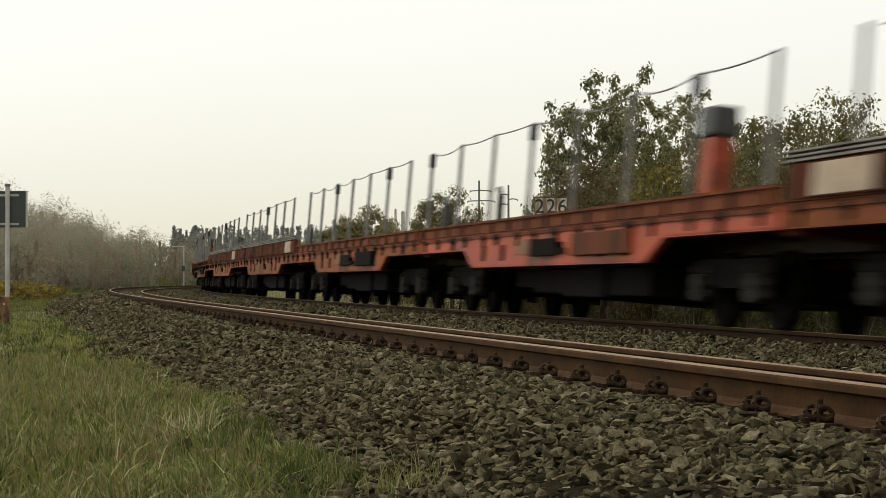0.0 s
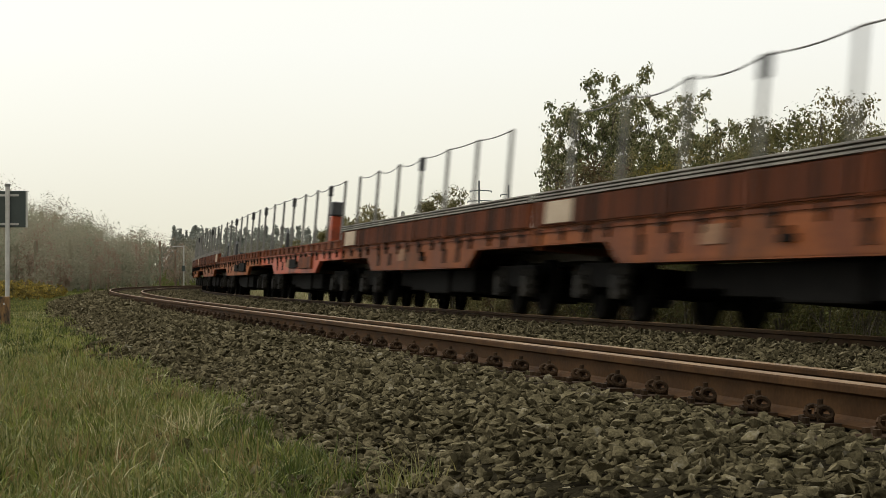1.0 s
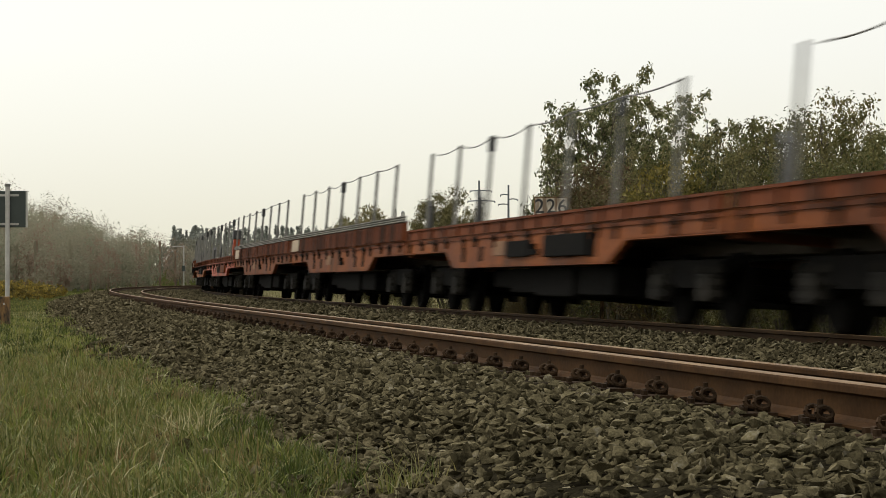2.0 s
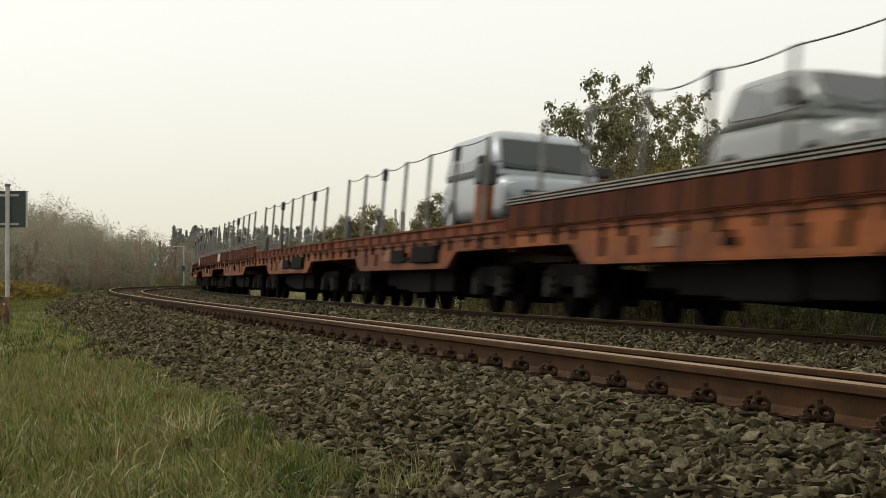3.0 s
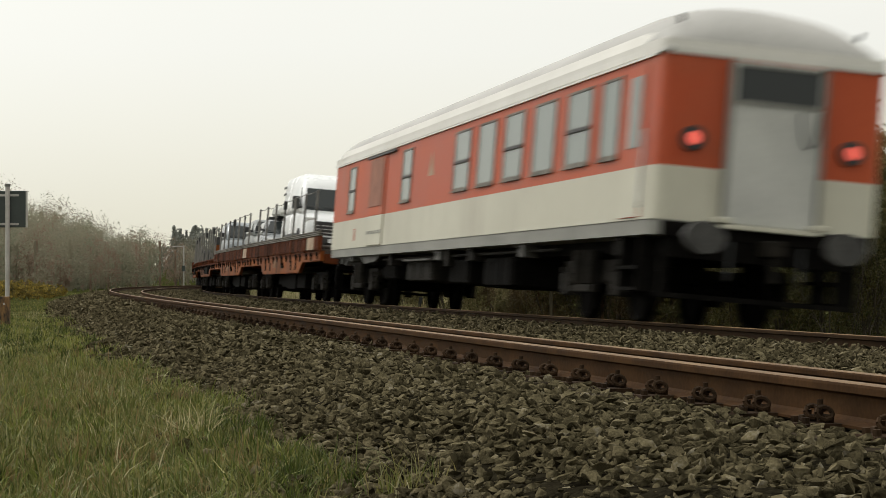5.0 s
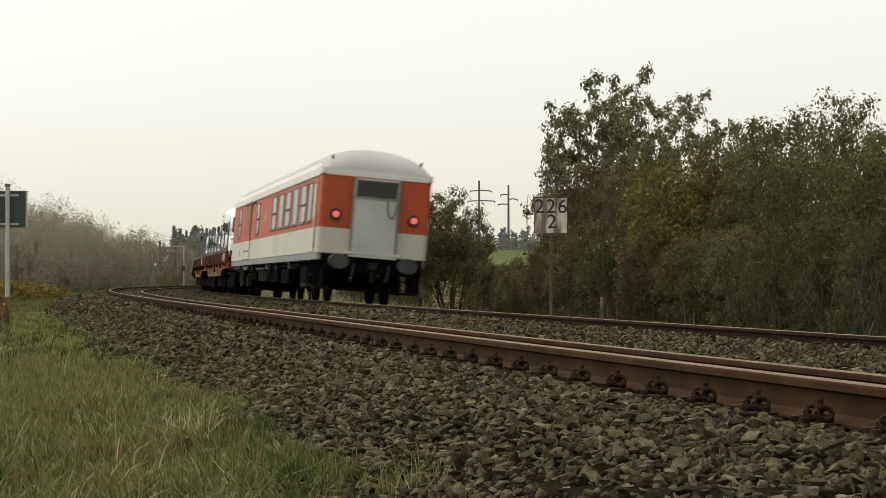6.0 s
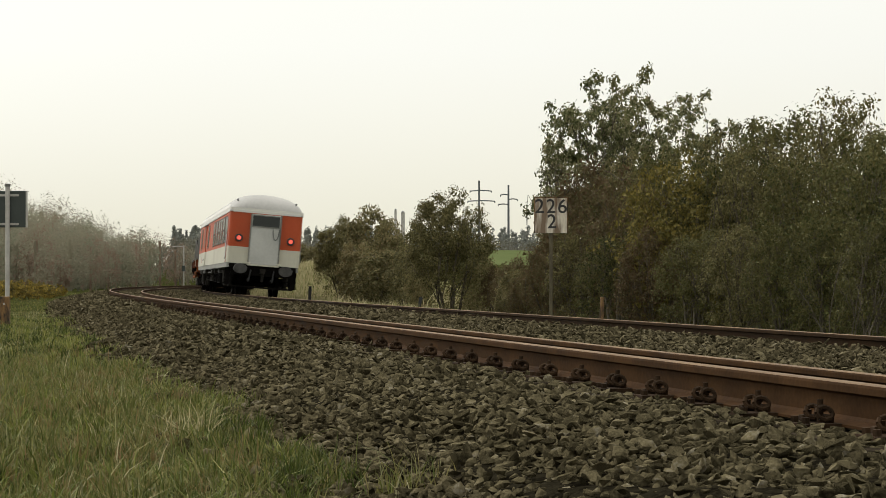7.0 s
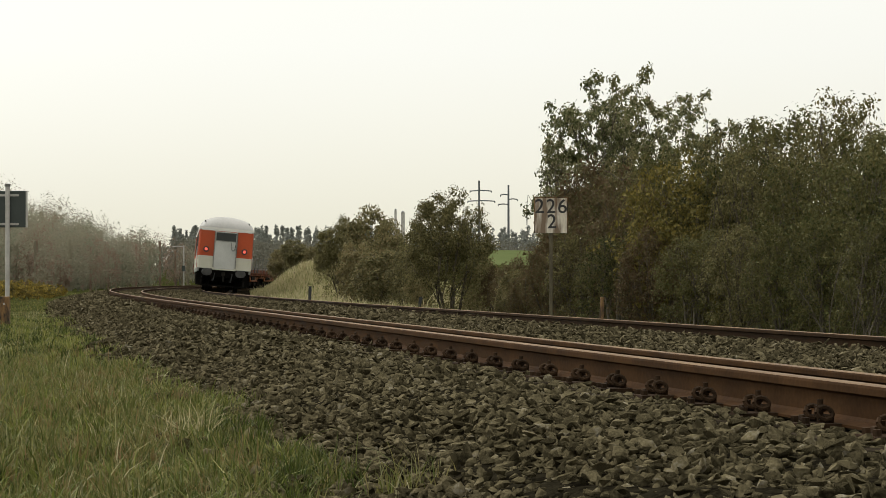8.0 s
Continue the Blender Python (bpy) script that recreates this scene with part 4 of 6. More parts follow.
def vehicle(name, label, cat, paint, body, cabin, W, wheels, r, sides, lower=None, grille=None, lamps=None, rear_panels=()):
    """body: rows of x, z bottom, z top, half width. cabin: rows of x, z foot, z top, half width at foot and top.
    sides: outlines of side windows in x, z."""
    v = tagged(new(name), label, cat, "vehicles on the car train")
    def ring(x, z0, z1, w0, w1, p):
        """A rounded-box section, drawn in towards the top."""
        out = []
        for k in range(32):
            a = 2 * math.pi * (k + 0.5) / 32
            c_, s_ = math.cos(a), math.sin(a)
            u = 0.5 + 0.5 * math.copysign(abs(s_) ** p, s_)
            wd = w0 if u < 0.5 else w0 + (w1 - w0) * (u - 0.5) / 0.5
            out.append((x, wd * math.copysign(abs(c_) ** p, c_), z0 + (z1 - z0) * u))
        return out
    part("body", loft(B(), [ring(x, z0, z1, w, w * 0.96, 0.34) for x, z0, z1, w in body]), paint, v, "", True)
    part("cabin", loft(B(), [ring(x, z0, z1, wa, wb, 0.27) for x, z0, z1, wa, wb in cabin]), paint, v, "", True)
    (xa, za0, za1, wa, _), (xb, zb0, zb1, wb, wbt) = cabin[0], cabin[1]
    # windscreen on the slope between the first two sections
    o = Vector((-(zb1 - za1), 0, (xb - xa))).normalized()
    e = 0.10
    pane(v, "windscreen", [(xa + (xb - xa) * 0.08, -wa * 0.91, za1 + (zb1 - za1) * 0.08), (xa + (xb - xa) * 0.08, wa * 0.91, za1 + (zb1 - za1) * 0.08),
                           (xa + (xb - xa) * (1 - e), wbt * 0.91, za1 + (zb1 - za1) * (1 - e)), (xa + (xb - xa) * (1 - e), -wbt * 0.91, za1 + (zb1 - za1) * (1 - e))], M_GLASS, o * 2.0, label="dark windscreen")
    for y in (-0.25, 0.35):
        p0 = Vector((xa + (xb - xa) * 0.1, y, za1 + (zb1 - za1) * 0.1)) + o * 0.06
        p1 = p0 + Vector((0.06, 0.55, 0.06))
        part("wiper", rod(B(), p0, p1, 0.012, seg=5), M_TRIM, v)
    for s_ in (1, -1):
        for pts in sides:
            zlo, zhi = min(p[1] for p in pts), max(p[1] for p in pts)
            zc, zt = cabin[1][1], cabin[1][2]
            def yy(z):
                u = (z - zc) / (zt - zc)
                return (wb if u < 0.55 else wb + (wbt - wb) * (u - 0.55) / 0.45 * 0.95) + 0.004
            pane(v, "side_window", [(x, yy(z) * s_, z) for x, z in pts], M_GLASS, (0, s_, 0), label="dark side window")
        if lower:
            pane(v, "sill_trim", [(lower[0], W * s_, lower[2]), (lower[1], W * s_, lower[2]), (lower[1], W * s_, lower[3]), (lower[0], W * s_, lower[3])], M_TRIM, (0, s_, 0), 0.02, "dark plastic trim")
        for x0, x1, z0, z1, mt in rear_panels:
            pane(v, "side_stripe", [(x0, W * s_, z0), (x1, W * s_, z0), (x1, W * s_, z1), (x0, W * s_, z1)], mt, (0, s_, 0), 0.008, "dark lettering bar")
        # mirrors
        mx = xa + (xb - xa) * 0.45
        mz = za1 + 0.12
        bm = box(B(), mx - 0.1, mx + 0.12, *sorted(((W + 0.02) * s_, (W + 0.22) * s_)), mz - 0.05, mz + (0.32 if zb1 > 2.0 else 0.14), 0.035)
        rod(bm, (mx + 0.02, (W - 0.12) * s_, mz), (mx + 0.02, (W + 0.1) * s_, mz + 0.03), 0.03, seg=6)
        part("mirror", bm, M_TRIM, v, "black door mirror")
        for x in wheels:
            bm = rod(B(), (x, (W - 0.20) * s_, r), (x, (W + 0.005) * s_, r), r, seg=24)
            t = part("wheel", bm, M_RUBBER, v, "black tyre")
            part("rim", rod(B(), (x, (W - 0.02) * s_, r), (x, (W + 0.018) * s_, r), r * 0.62, r * 0.55, 20), M_CHROME, t, "silver wheel rim")
            ar = B()
            for k in range(9):
                a0, a1 = math.pi * k / 9, math.pi * (k + 1) / 9
                q = r + 0.05
                rod(ar, (x + q * math.cos(a0), (W - 0.01) * s_, r + q * math.sin(a0)), (x + q * math.cos(a1), (W - 0.01) * s_, r + q * math.sin(a1)), 0.035, seg=6)
            part("wheel_arch", ar, M_TRIM, v)
        if lamps:
            x, y, z, w, h = lamps
            part("headlamp", box(B(), x - 0.04, x + 0.16, y * s_ - w / 2, y * s_ + w / 2, z - h / 2, z + h / 2, 0.03), M_HEAD, v, "clear headlamp")
    if grille:
        x, w, z0, z1 = grille
        g = part("grille", box(B(), x - 0.03, x + 0.06, -w, w, z0, z1, 0.02), M_TRIM, v, "black grille")
        for k in range(3):
            z = z0 + (z1 - z0) * (k + 0.8) / 4
            part("grille_bar", box(B(), x - 0.045, x - 0.025, -w * 0.92, w * 0.92, z - 0.012, z + 0.012), M_CHROME, g)
    x0 = body[0][0]
    part("bumper", box(B(), x0 - 0.06, x0 + 0.18, -W * 0.92, W * 0.92, 0.34, 0.56, 0.05), M_TRIM if W > 0.9 else paint, v)
    part("number_plate", box(B(), x0 - 0.08, x0 - 0.058, -0.26, 0.26, 0.40, 0.51), M_VWHITE, v, "pale blank number plate")
    return v


van = vehicle("delivery_van", "white high-roofed delivery van with dark grille on the wagon deck", "van", M_VWHITE,
              [(0.0, 0.34, 0.86, 0.86), (0.12, 0.28, 1.05, 0.95), (0.7, 0.26, 1.24, 0.99), (1.25, 0.26, 1.38, 1.0), (2.0, 0.26, 1.40, 1.0), (5.7, 0.26, 1.40, 1.0), (5.8, 0.34, 1.38, 0.96)],
              [(0.82, 1.16, 1.28, 0.92, 0.90), (1.62, 1.16, 2.06, 0.99, 0.86), (1.72, 1.18, 2.16, 0.99, 0.86), (1.95, 1.20, 2.30, 0.99, 0.86), (2.3, 1.20, 2.41, 0.99, 0.86), (2.9, 1.20, 2.50, 0.99, 0.86), (5.7, 1.20, 2.50, 0.99, 0.88), (5.8, 1.20, 2.46, 0.96, 0.86)],
              1.0, (1.05, 4.75), 0.36, [[(1.25, 1.42), (2.35, 1.34), (2.35, 2.00), (1.72, 2.02)]], lower=(1.6, 4.3, 0.42, 0.66),
              grille=(0.02, 0.66, 0.60, 1.0), lamps=(0.16, 0.78, 0.98, 0.26, 0.24), rear_panels=((4.8, 5.6, 2.10, 2.17, M_INK), (4.9, 5.6, 1.90, 1.97, M_INK), (4.6, 5.6, 1.12, 1.19, M_INK)))
hatch = vehicle("hatchback", "silver hatchback with a grey roof box on its roof rails", "car", M_VSILVER,
                [(0.0, 0.32, 0.62, 0.70), (0.15, 0.24, 0.76, 0.82), (0.9, 0.22, 0.90, 0.87), (2.0, 0.22, 0.96, 0.88), (3.9, 0.22, 0.98, 0.87), (4.25, 0.32, 0.92, 0.80)],
                [(0.95, 0.82, 0.92, 0.80, 0.74), (1.75, 0.82, 1.42, 0.83, 0.62), (2.4, 0.82, 1.48, 0.83, 0.62), (3.5, 0.82, 1.44, 0.83, 0.62), (4.15, 0.82, 1.02, 0.78, 0.66)],
                0.88, (0.85, 3.4), 0.30, [[(1.45, 0.98), (2.35, 0.98), (2.35, 1.36), (1.85, 1.34)], [(2.45, 0.98), (3.55, 1.0), (3.4, 1.34), (2.45, 1.36)]], grille=(0.05, 0.5, 0.45, 0.62), lamps=(0.16, 0.62, 0.68, 0.3, 0.15))
bm = B()
loft(bm, [[(x, y * w, 1.60 + z * h) for y, z in ((-1, 0.25), (-0.85, 0), (0.85, 0), (1, 0.25), (0.95, 0.75), (0.7, 1), (-0.7, 1), (-0.95, 0.75))] for x, w, h in ((1.45, 0.26, 0.16), (1.6, 0.36, 0.28), (2.2, 0.40, 0.36), (3.2, 0.40, 0.36), (3.5, 0.34, 0.28))])
bx_ = part("roof_box", bm, M_CGATE, hatch, "light grey roof box")
part("roof_box_base", box(B(), 1.6, 3.4, -0.38, 0.38, 1.555, 1.60, 0.01), M_TRIM, bx_, "black underside")
for x in (1.9, 3.0):
    part("roof_bar", box(B(), x - 0.03, x + 0.03, -0.60, 0.60, 1.46, 1.56, 0.01), M_TRIM, hatch)
mpv = vehicle("people_carrier", "grey-green rounded people carrier parked on the wagon deck", "car", M_VGREY,
              [(0.0, 0.34, 0.68, 0.72), (0.15, 0.26, 0.84, 0.84), (0.8, 0.24, 1.00, 0.89), (1.6, 0.24, 1.06, 0.90), (3.8, 0.24, 1.06, 0.89), (4.1, 0.34, 1.0, 0.82)],
              [(0.7, 0.92, 1.00, 0.82, 0.78), (1.6, 0.92, 1.54, 0.85, 0.68), (2.3, 0.92, 1.62, 0.85, 0.68), (3.6, 0.92, 1.60, 0.85, 0.68), (4.05, 0.92, 1.1, 0.80, 0.70)],
              0.90, (0.8, 3.3), 0.31, [[(1.3, 1.08), (2.25, 1.06), (2.25, 1.48), (1.72, 1.46)], [(2.35, 1.06), (3.6, 1.08), (3.45, 1.46), (2.35, 1.48)]], grille=(0.05, 0.45, 0.48, 0.68), lamps=(0.14, 0.64, 0.78, 0.3, 0.2))
bus = vehicle("minibus", "silver-blue boxy minibus standing beside the orange pillar", "van", M_VBLUE,
              [(0.0, 0.34, 0.80, 0.80), (0.12, 0.28, 0.98, 0.90), (0.6, 0.26, 1.12, 0.94), (1.2, 0.26, 1.20, 0.95), (4.8, 0.26, 1.20, 0.95), (4.95, 0.34, 1.16, 0.90)],
              [(0.55, 1.04, 1.12, 0.88, 0.86), (1.35, 1.04, 1.78, 0.93, 0.80), (1.8, 1.04, 1.92, 0.93, 0.80), (4.75, 1.04, 1.92, 0.93, 0.82), (4.92, 1.04, 1.80, 0.90, 0.80)],
              0.95, (0.95, 3.85), 0.33, [[(1.1, 1.24), (2.0, 1.20), (2.0, 1.74), (1.5, 1.72)], [(2.1, 1.20), (3.3, 1.20), (3.3, 1.74), (2.1, 1.74)], [(3.4, 1.20), (4.6, 1.20), (4.6, 1.74), (3.4, 1.74)]],
              grille=(0.0, 0.55, 0.62, 0.82), lamps=(0.13, 0.70, 0.84, 0.3, 0.2))
DECK = 1.262
# each load: the thing, its wagon, and its place on that wagon
loads = [(van, 0, Matrix.Translation((-1.1, 0, DECK))), (hatch, 1, Matrix.Translation((-7.2, 0, DECK))),
         (mpv, 1, Matrix.Translation((-2.35, 0, DECK))), (bus, 2, Matrix.Translation((-6.25, 0, DECK)))]

# ======== sleepers, clips and ballast ========
PITCH, S0 = 0.663, -1.97


def sleepers(tr, lat, ztop):
    bm = box(B(), -0.13, 0.13, -1.25, 1.25, -0.14, 0.0, 0.012)
    first = None
    for i in range(-12, 110):
        s = S0 + PITCH * i
        m = spot(s, lat, ztop - CANT / 2 - 0.185) @ Matrix.Rotation(LEAN, 4, "X")
        if first is None:
            first = part("sleeper", bm, M_SLEEPER, tr)
            first.matrix_basis = m
        else:
            share("sleeper", first, tr, m)


def clip_mesh():
    """A base plate with a bolt and nut and a spring clip of two loops, as it holds the rail foot."""
    bm = box(B(), -0.09, 0.10, -0.01, 0.15, -0.014, 0.004)
    box(bm, 0.058, 0.095, 0.03, 0.09, 0.004, 0.026, 0.006)
    rod(bm, (0.078, 0.06, 0.026), (0.078, 0.06, 0.042), 0.014, seg=6)
    box(bm, -0.05, 0.05, 0.02, 0.05, 0.004, 0.030, 0.004)
    rod(bm, (0.0, 0.05, 0.0), (0.0, 0.05, 0.080), 0.011, seg=8)
    rod(bm, (0.0, 0.05, 0.040), (0.0, 0.05, 0.060), 0.022, seg=6)
    for x in (-0.045, 0.045):
        last = None
        for k in range(9):
            a = k / 8 * 2 * math.pi
            p = (x + 0.012 * math.sin(a), 0.055 + 0.030 * math.cos(a), 0.036 + 0.021 * math.sin(a))
            if last:
                rod(bm, last, p, 0.0085, seg=6)
            last = p
    for x in (-0.045, 0.045):
        rod(bm, (x, 0.125, 0.0), (x, 0.125, 0.024), 0.015, seg=6)
    return bm


def clips(tr, lat, z, side, lo, hi):
    first = None
    for i in range(lo, hi):
        m = spot(S0 + PITCH * i + random.uniform(-0.012, 0.012), lat, z) @ Matrix.Rotation(random.uniform(-0.05, 0.05), 4, "Z") @ Matrix.Diagonal((1.1, side * 1.1, 1.15, 1))
        if first is None:
            first = part("rail_clip", clip_mesh(), M_CLIP, tr, "rusty bolted rail clip")
            first.matrix_basis = m
        else:
            share("rail_clip", first, tr, m, "rusty bolted rail clip")


def stone_shapes(n, rng, rich=True):
    """Angular broken stones: hulls of few random points, flattened."""
    out = []
    for _ in range(n):
        bm = B()
        m = 12 if rich else 8
        d = rng.normal(size=(m, 3))
        d /= np.linalg.norm(d, axis=1)[:, None]
        d *= rng.uniform(0.8, 1.15, m)[:, None] * (rng.uniform(1.15, 1.75), rng.uniform(0.9, 1.25), rng.uniform(0.42, 0.72))
        for p in d:
            bm.verts.new(p)
        bmesh.ops.convex_hull(bm, input=bm.verts)
        bmesh.ops.triangulate(bm, faces=bm.faces)
        bm.verts.index_update()
        bm.verts.ensure_lookup_table()
        out.append((np.array([v.co[:] for v in bm.verts]), np.array([[v.index for v in f.verts] for f in bm.faces])))
        bm.free()
    return out


def scatter_stones(name, label, shapes, s, lat, size, rng, lift=0.25):
    x, y, _ = along(s, lat)
    z = ground_z(s, lat)
    n = len(s)
    V, F, base = [], [], 0
    pick = rng.integers(0, len(shapes), n)
    for k, (pts, fc) in enumerate(shapes):
        idx = np.where(pick == k)[0]
        if not len(idx):
            continue
        q = rng.normal(size=(len(idx), 4)) * (1.0, 0.30, 0.30, 1.0)
        q /= np.linalg.norm(q, axis=1)[:, None]
        w, a, b, c = q.T
        R = np.stack([1 - 2 * (b * b + c * c), 2 * (a * b - c * w), 2 * (a * c + b * w), 2 * (a * b + c * w), 1 - 2 * (a * a + c * c), 2 * (b * c - a * w),
                      2 * (a * c - b * w), 2 * (b * c + a * w), 1 - 2 * (a * a + b * b)], -1).reshape(-1, 3, 3)
        P = np.einsum("nij,pj->npi", R, pts) * size[idx][:, None, None]
        P += np.stack([x[idx], y[idx], z[idx] + size[idx] * lift * rng.uniform(0.6, 1.4, len(idx))], -1)[:, None, :]
        V.append(P.reshape(-1, 3))
        m = len(pts)
        F.append((fc[None] + (np.arange(len(idx)) * m)[:, None, None] + base).reshape(-1, 3))
        base += len(idx) * m
    ob = new(name, mesh_of(name, np.concatenate(V), np.concatenate(F), M_STONE))
    return tagged(ob, label, "ballast", kind="stuff")


def ballast():
    rng = np.random.default_rng(11)
    fine, coarse = stone_shapes(16, rng, True), stone_shapes(14, rng, False)
    def bed(step, s0, s1, l0, l1, edge=0.0, cover=1.0):
        """Places on a jittered grid, thinning out raggedly towards l1."""
        a, b = np.meshgrid(np.arange(s0, s1, step * 1.15), np.arange(l0, l1, step), indexing="ij")
        b = b + (np.arange(a.shape[0]) % 2)[:, None] * step * 0.5
        s = (a + rng.uniform(-0.42, 0.42, a.shape) * step).ravel()
        l = (b + rng.uniform(-0.42, 0.42, a.shape) * step).ravel()
        keep = rng.uniform(size=s.shape) < cover
        if edge:
            keep &= rng.uniform(size=s.shape) < 1 - smooth(-0.12, edge, l - toe(s))
        for r in (0.753, -0.753, -DT + 0.753, -DT - 0.753):
            keep &= np.abs(l - r) > 0.125
        return s[keep], l[keep]
    def layers(label, shapes, step, *span, edge=0.0, top=0.55, part_of=0.43):
        for cover, lift in ((1.0, 0.15), (top, 1.0))[:2 if top else 1]:
            s, l = bed(step, *span, edge, cover)
            scatter_stones("ballast_stones", label, shapes, s, l, (step * part_of * rng.gamma(9, 1 / 9, len(s))).clip(step * 0.2, step * 0.72), rng, lift)
    # shoulder beside the camera
    layers("angular grey-brown broken ballast stones, close by", fine, 0.043, -5.4, 7, 0.84, 3.4, edge=0.4, top=0.55)
    layers("angular grey-brown broken ballast stones beside the rusty rail", coarse, 0.053, 7, 34, 0.84, 3.2, edge=0.3, top=0.5)
    layers("grey ballast along the bend", coarse, 0.085, 34, 75, 0.84, 3.1, edge=0.3, top=0.4)
    layers("grey ballast at the far end of the bend", coarse, 0.13, 75, 150, 0.84, 3.1, edge=0.3, top=0.0, part_of=0.3)
    # between the tracks and between the rails
    layers("grey ballast between the two tracks", coarse, 0.054, 2, 24, -4.1, 0.66, top=0.4)
    layers("grey ballast between the two tracks, farther on", coarse, 0.085, 24, 60, -4.1, 0.66, top=0.3, part_of=0.38)
    layers("grey ballast between the two far tracks", coarse, 0.14, 60, 150, -4.1, 0.66, top=0.0, part_of=0.3)
    layers("grey ballast under the train", coarse, 0.13, 2, 50, -7.3, -4.3, top=0.0, part_of=0.33)


def loose_stones():
    """The topmost stones of the shoulder nearest to the eye, each by itself."""
    rng = np.random.default_rng(12)
    heap = tagged(new("ballast_shoulder"), "loose angular grey-brown stones on top of the ballast", "ballast", kind="structure")
    meshes = [mesh_of("stone", pts, fc, M_STONE_ONE) for pts, fc in stone_shapes(14, rng, True)]
    taken = []
    while len(taken) < 300:
        s, l = rng.uniform(-4.4, -0.6), rng.uniform(0.95, 2.55)
        if any((s - a) ** 2 + (l - b) ** 2 < 0.055 ** 2 for a, b in taken):
            continue
        taken.append((s, l))
        k = 0.019 * rng.uniform(0.7, 1.45)
        o = new("stone", meshes[len(taken) % 14])
        o.parent = heap
        o.matrix_basis = (spot(s, l, float(ground_z(s, l)) + 0.030 + 0.5 * k) @ Matrix.Rotation(rng.uniform(0, 6.28), 4, "Z") @ Matrix.Rotation(rng.normal(0, 0.25), 4, "X")
                          @ Matrix.Rotation(rng.normal(0, 0.25), 4, "Y") @ Matrix.Scale(k, 4))


sleepers(track_near, 0.0, ZNEAR)
sleepers(track_far, -DT, ZFAR)
clips(track_near, 0.753 + 0.055, -0.158, 1, -8, 110)
clips(track_near, -0.753 + 0.055, -0.168 - CANT, 1, -8, 40)
ballast()
loose_stones()

# ======== plants ========
def blades(name, label, n, where, height, width, mat, rng, lean=0.5, seg=3, cat="grass", out=None):
    """Grass blades; where(n) gives s and lat."""
    s, l = where(n)
    n = len(s)
    x, y, _ = along(s, l)
    z = ground_z(s, l)
    h = height(s, l) if callable(height) else rng.gamma(6, height / 6, n)
    az = rng.uniform(0, 2 * np.pi, n) if out is None else out(n)
    ln = rng.gamma(2, lean / 2, n).clip(0, 1.4)
    face = rng.uniform(0, 2 * np.pi, n)
    V = []
    for k in range(seg + 1):
        u = k / seg
        w = width * (1 - u ** 1.5) * 0.5 + 0.0004
        out = ln * h * u * u * 0.8
        cx, cy, cz = x + np.cos(az) * out, y + np.sin(az) * out, z + h * u * (1 - 0.25 * ln * u) - 0.01
        for sg in (-1, 1):
            V.append(np.stack([cx + np.cos(face) * w * sg, cy + np.sin(face) * w * sg, cz], -1))
    V = np.stack(V, 1).reshape(-1, 3)
    m = 2 * (seg + 1)
    f = np.array([[2 * k, 2 * k + 1, 2 * k + 3, 2 * k + 2] for k in range(seg)])
    F = (f[None] + (np.arange(n) * m)[:, None, None]).reshape(-1, 4)
    return tagged(new(name, mesh_of(name, V, F, mat)), label, cat, kind="stuff")


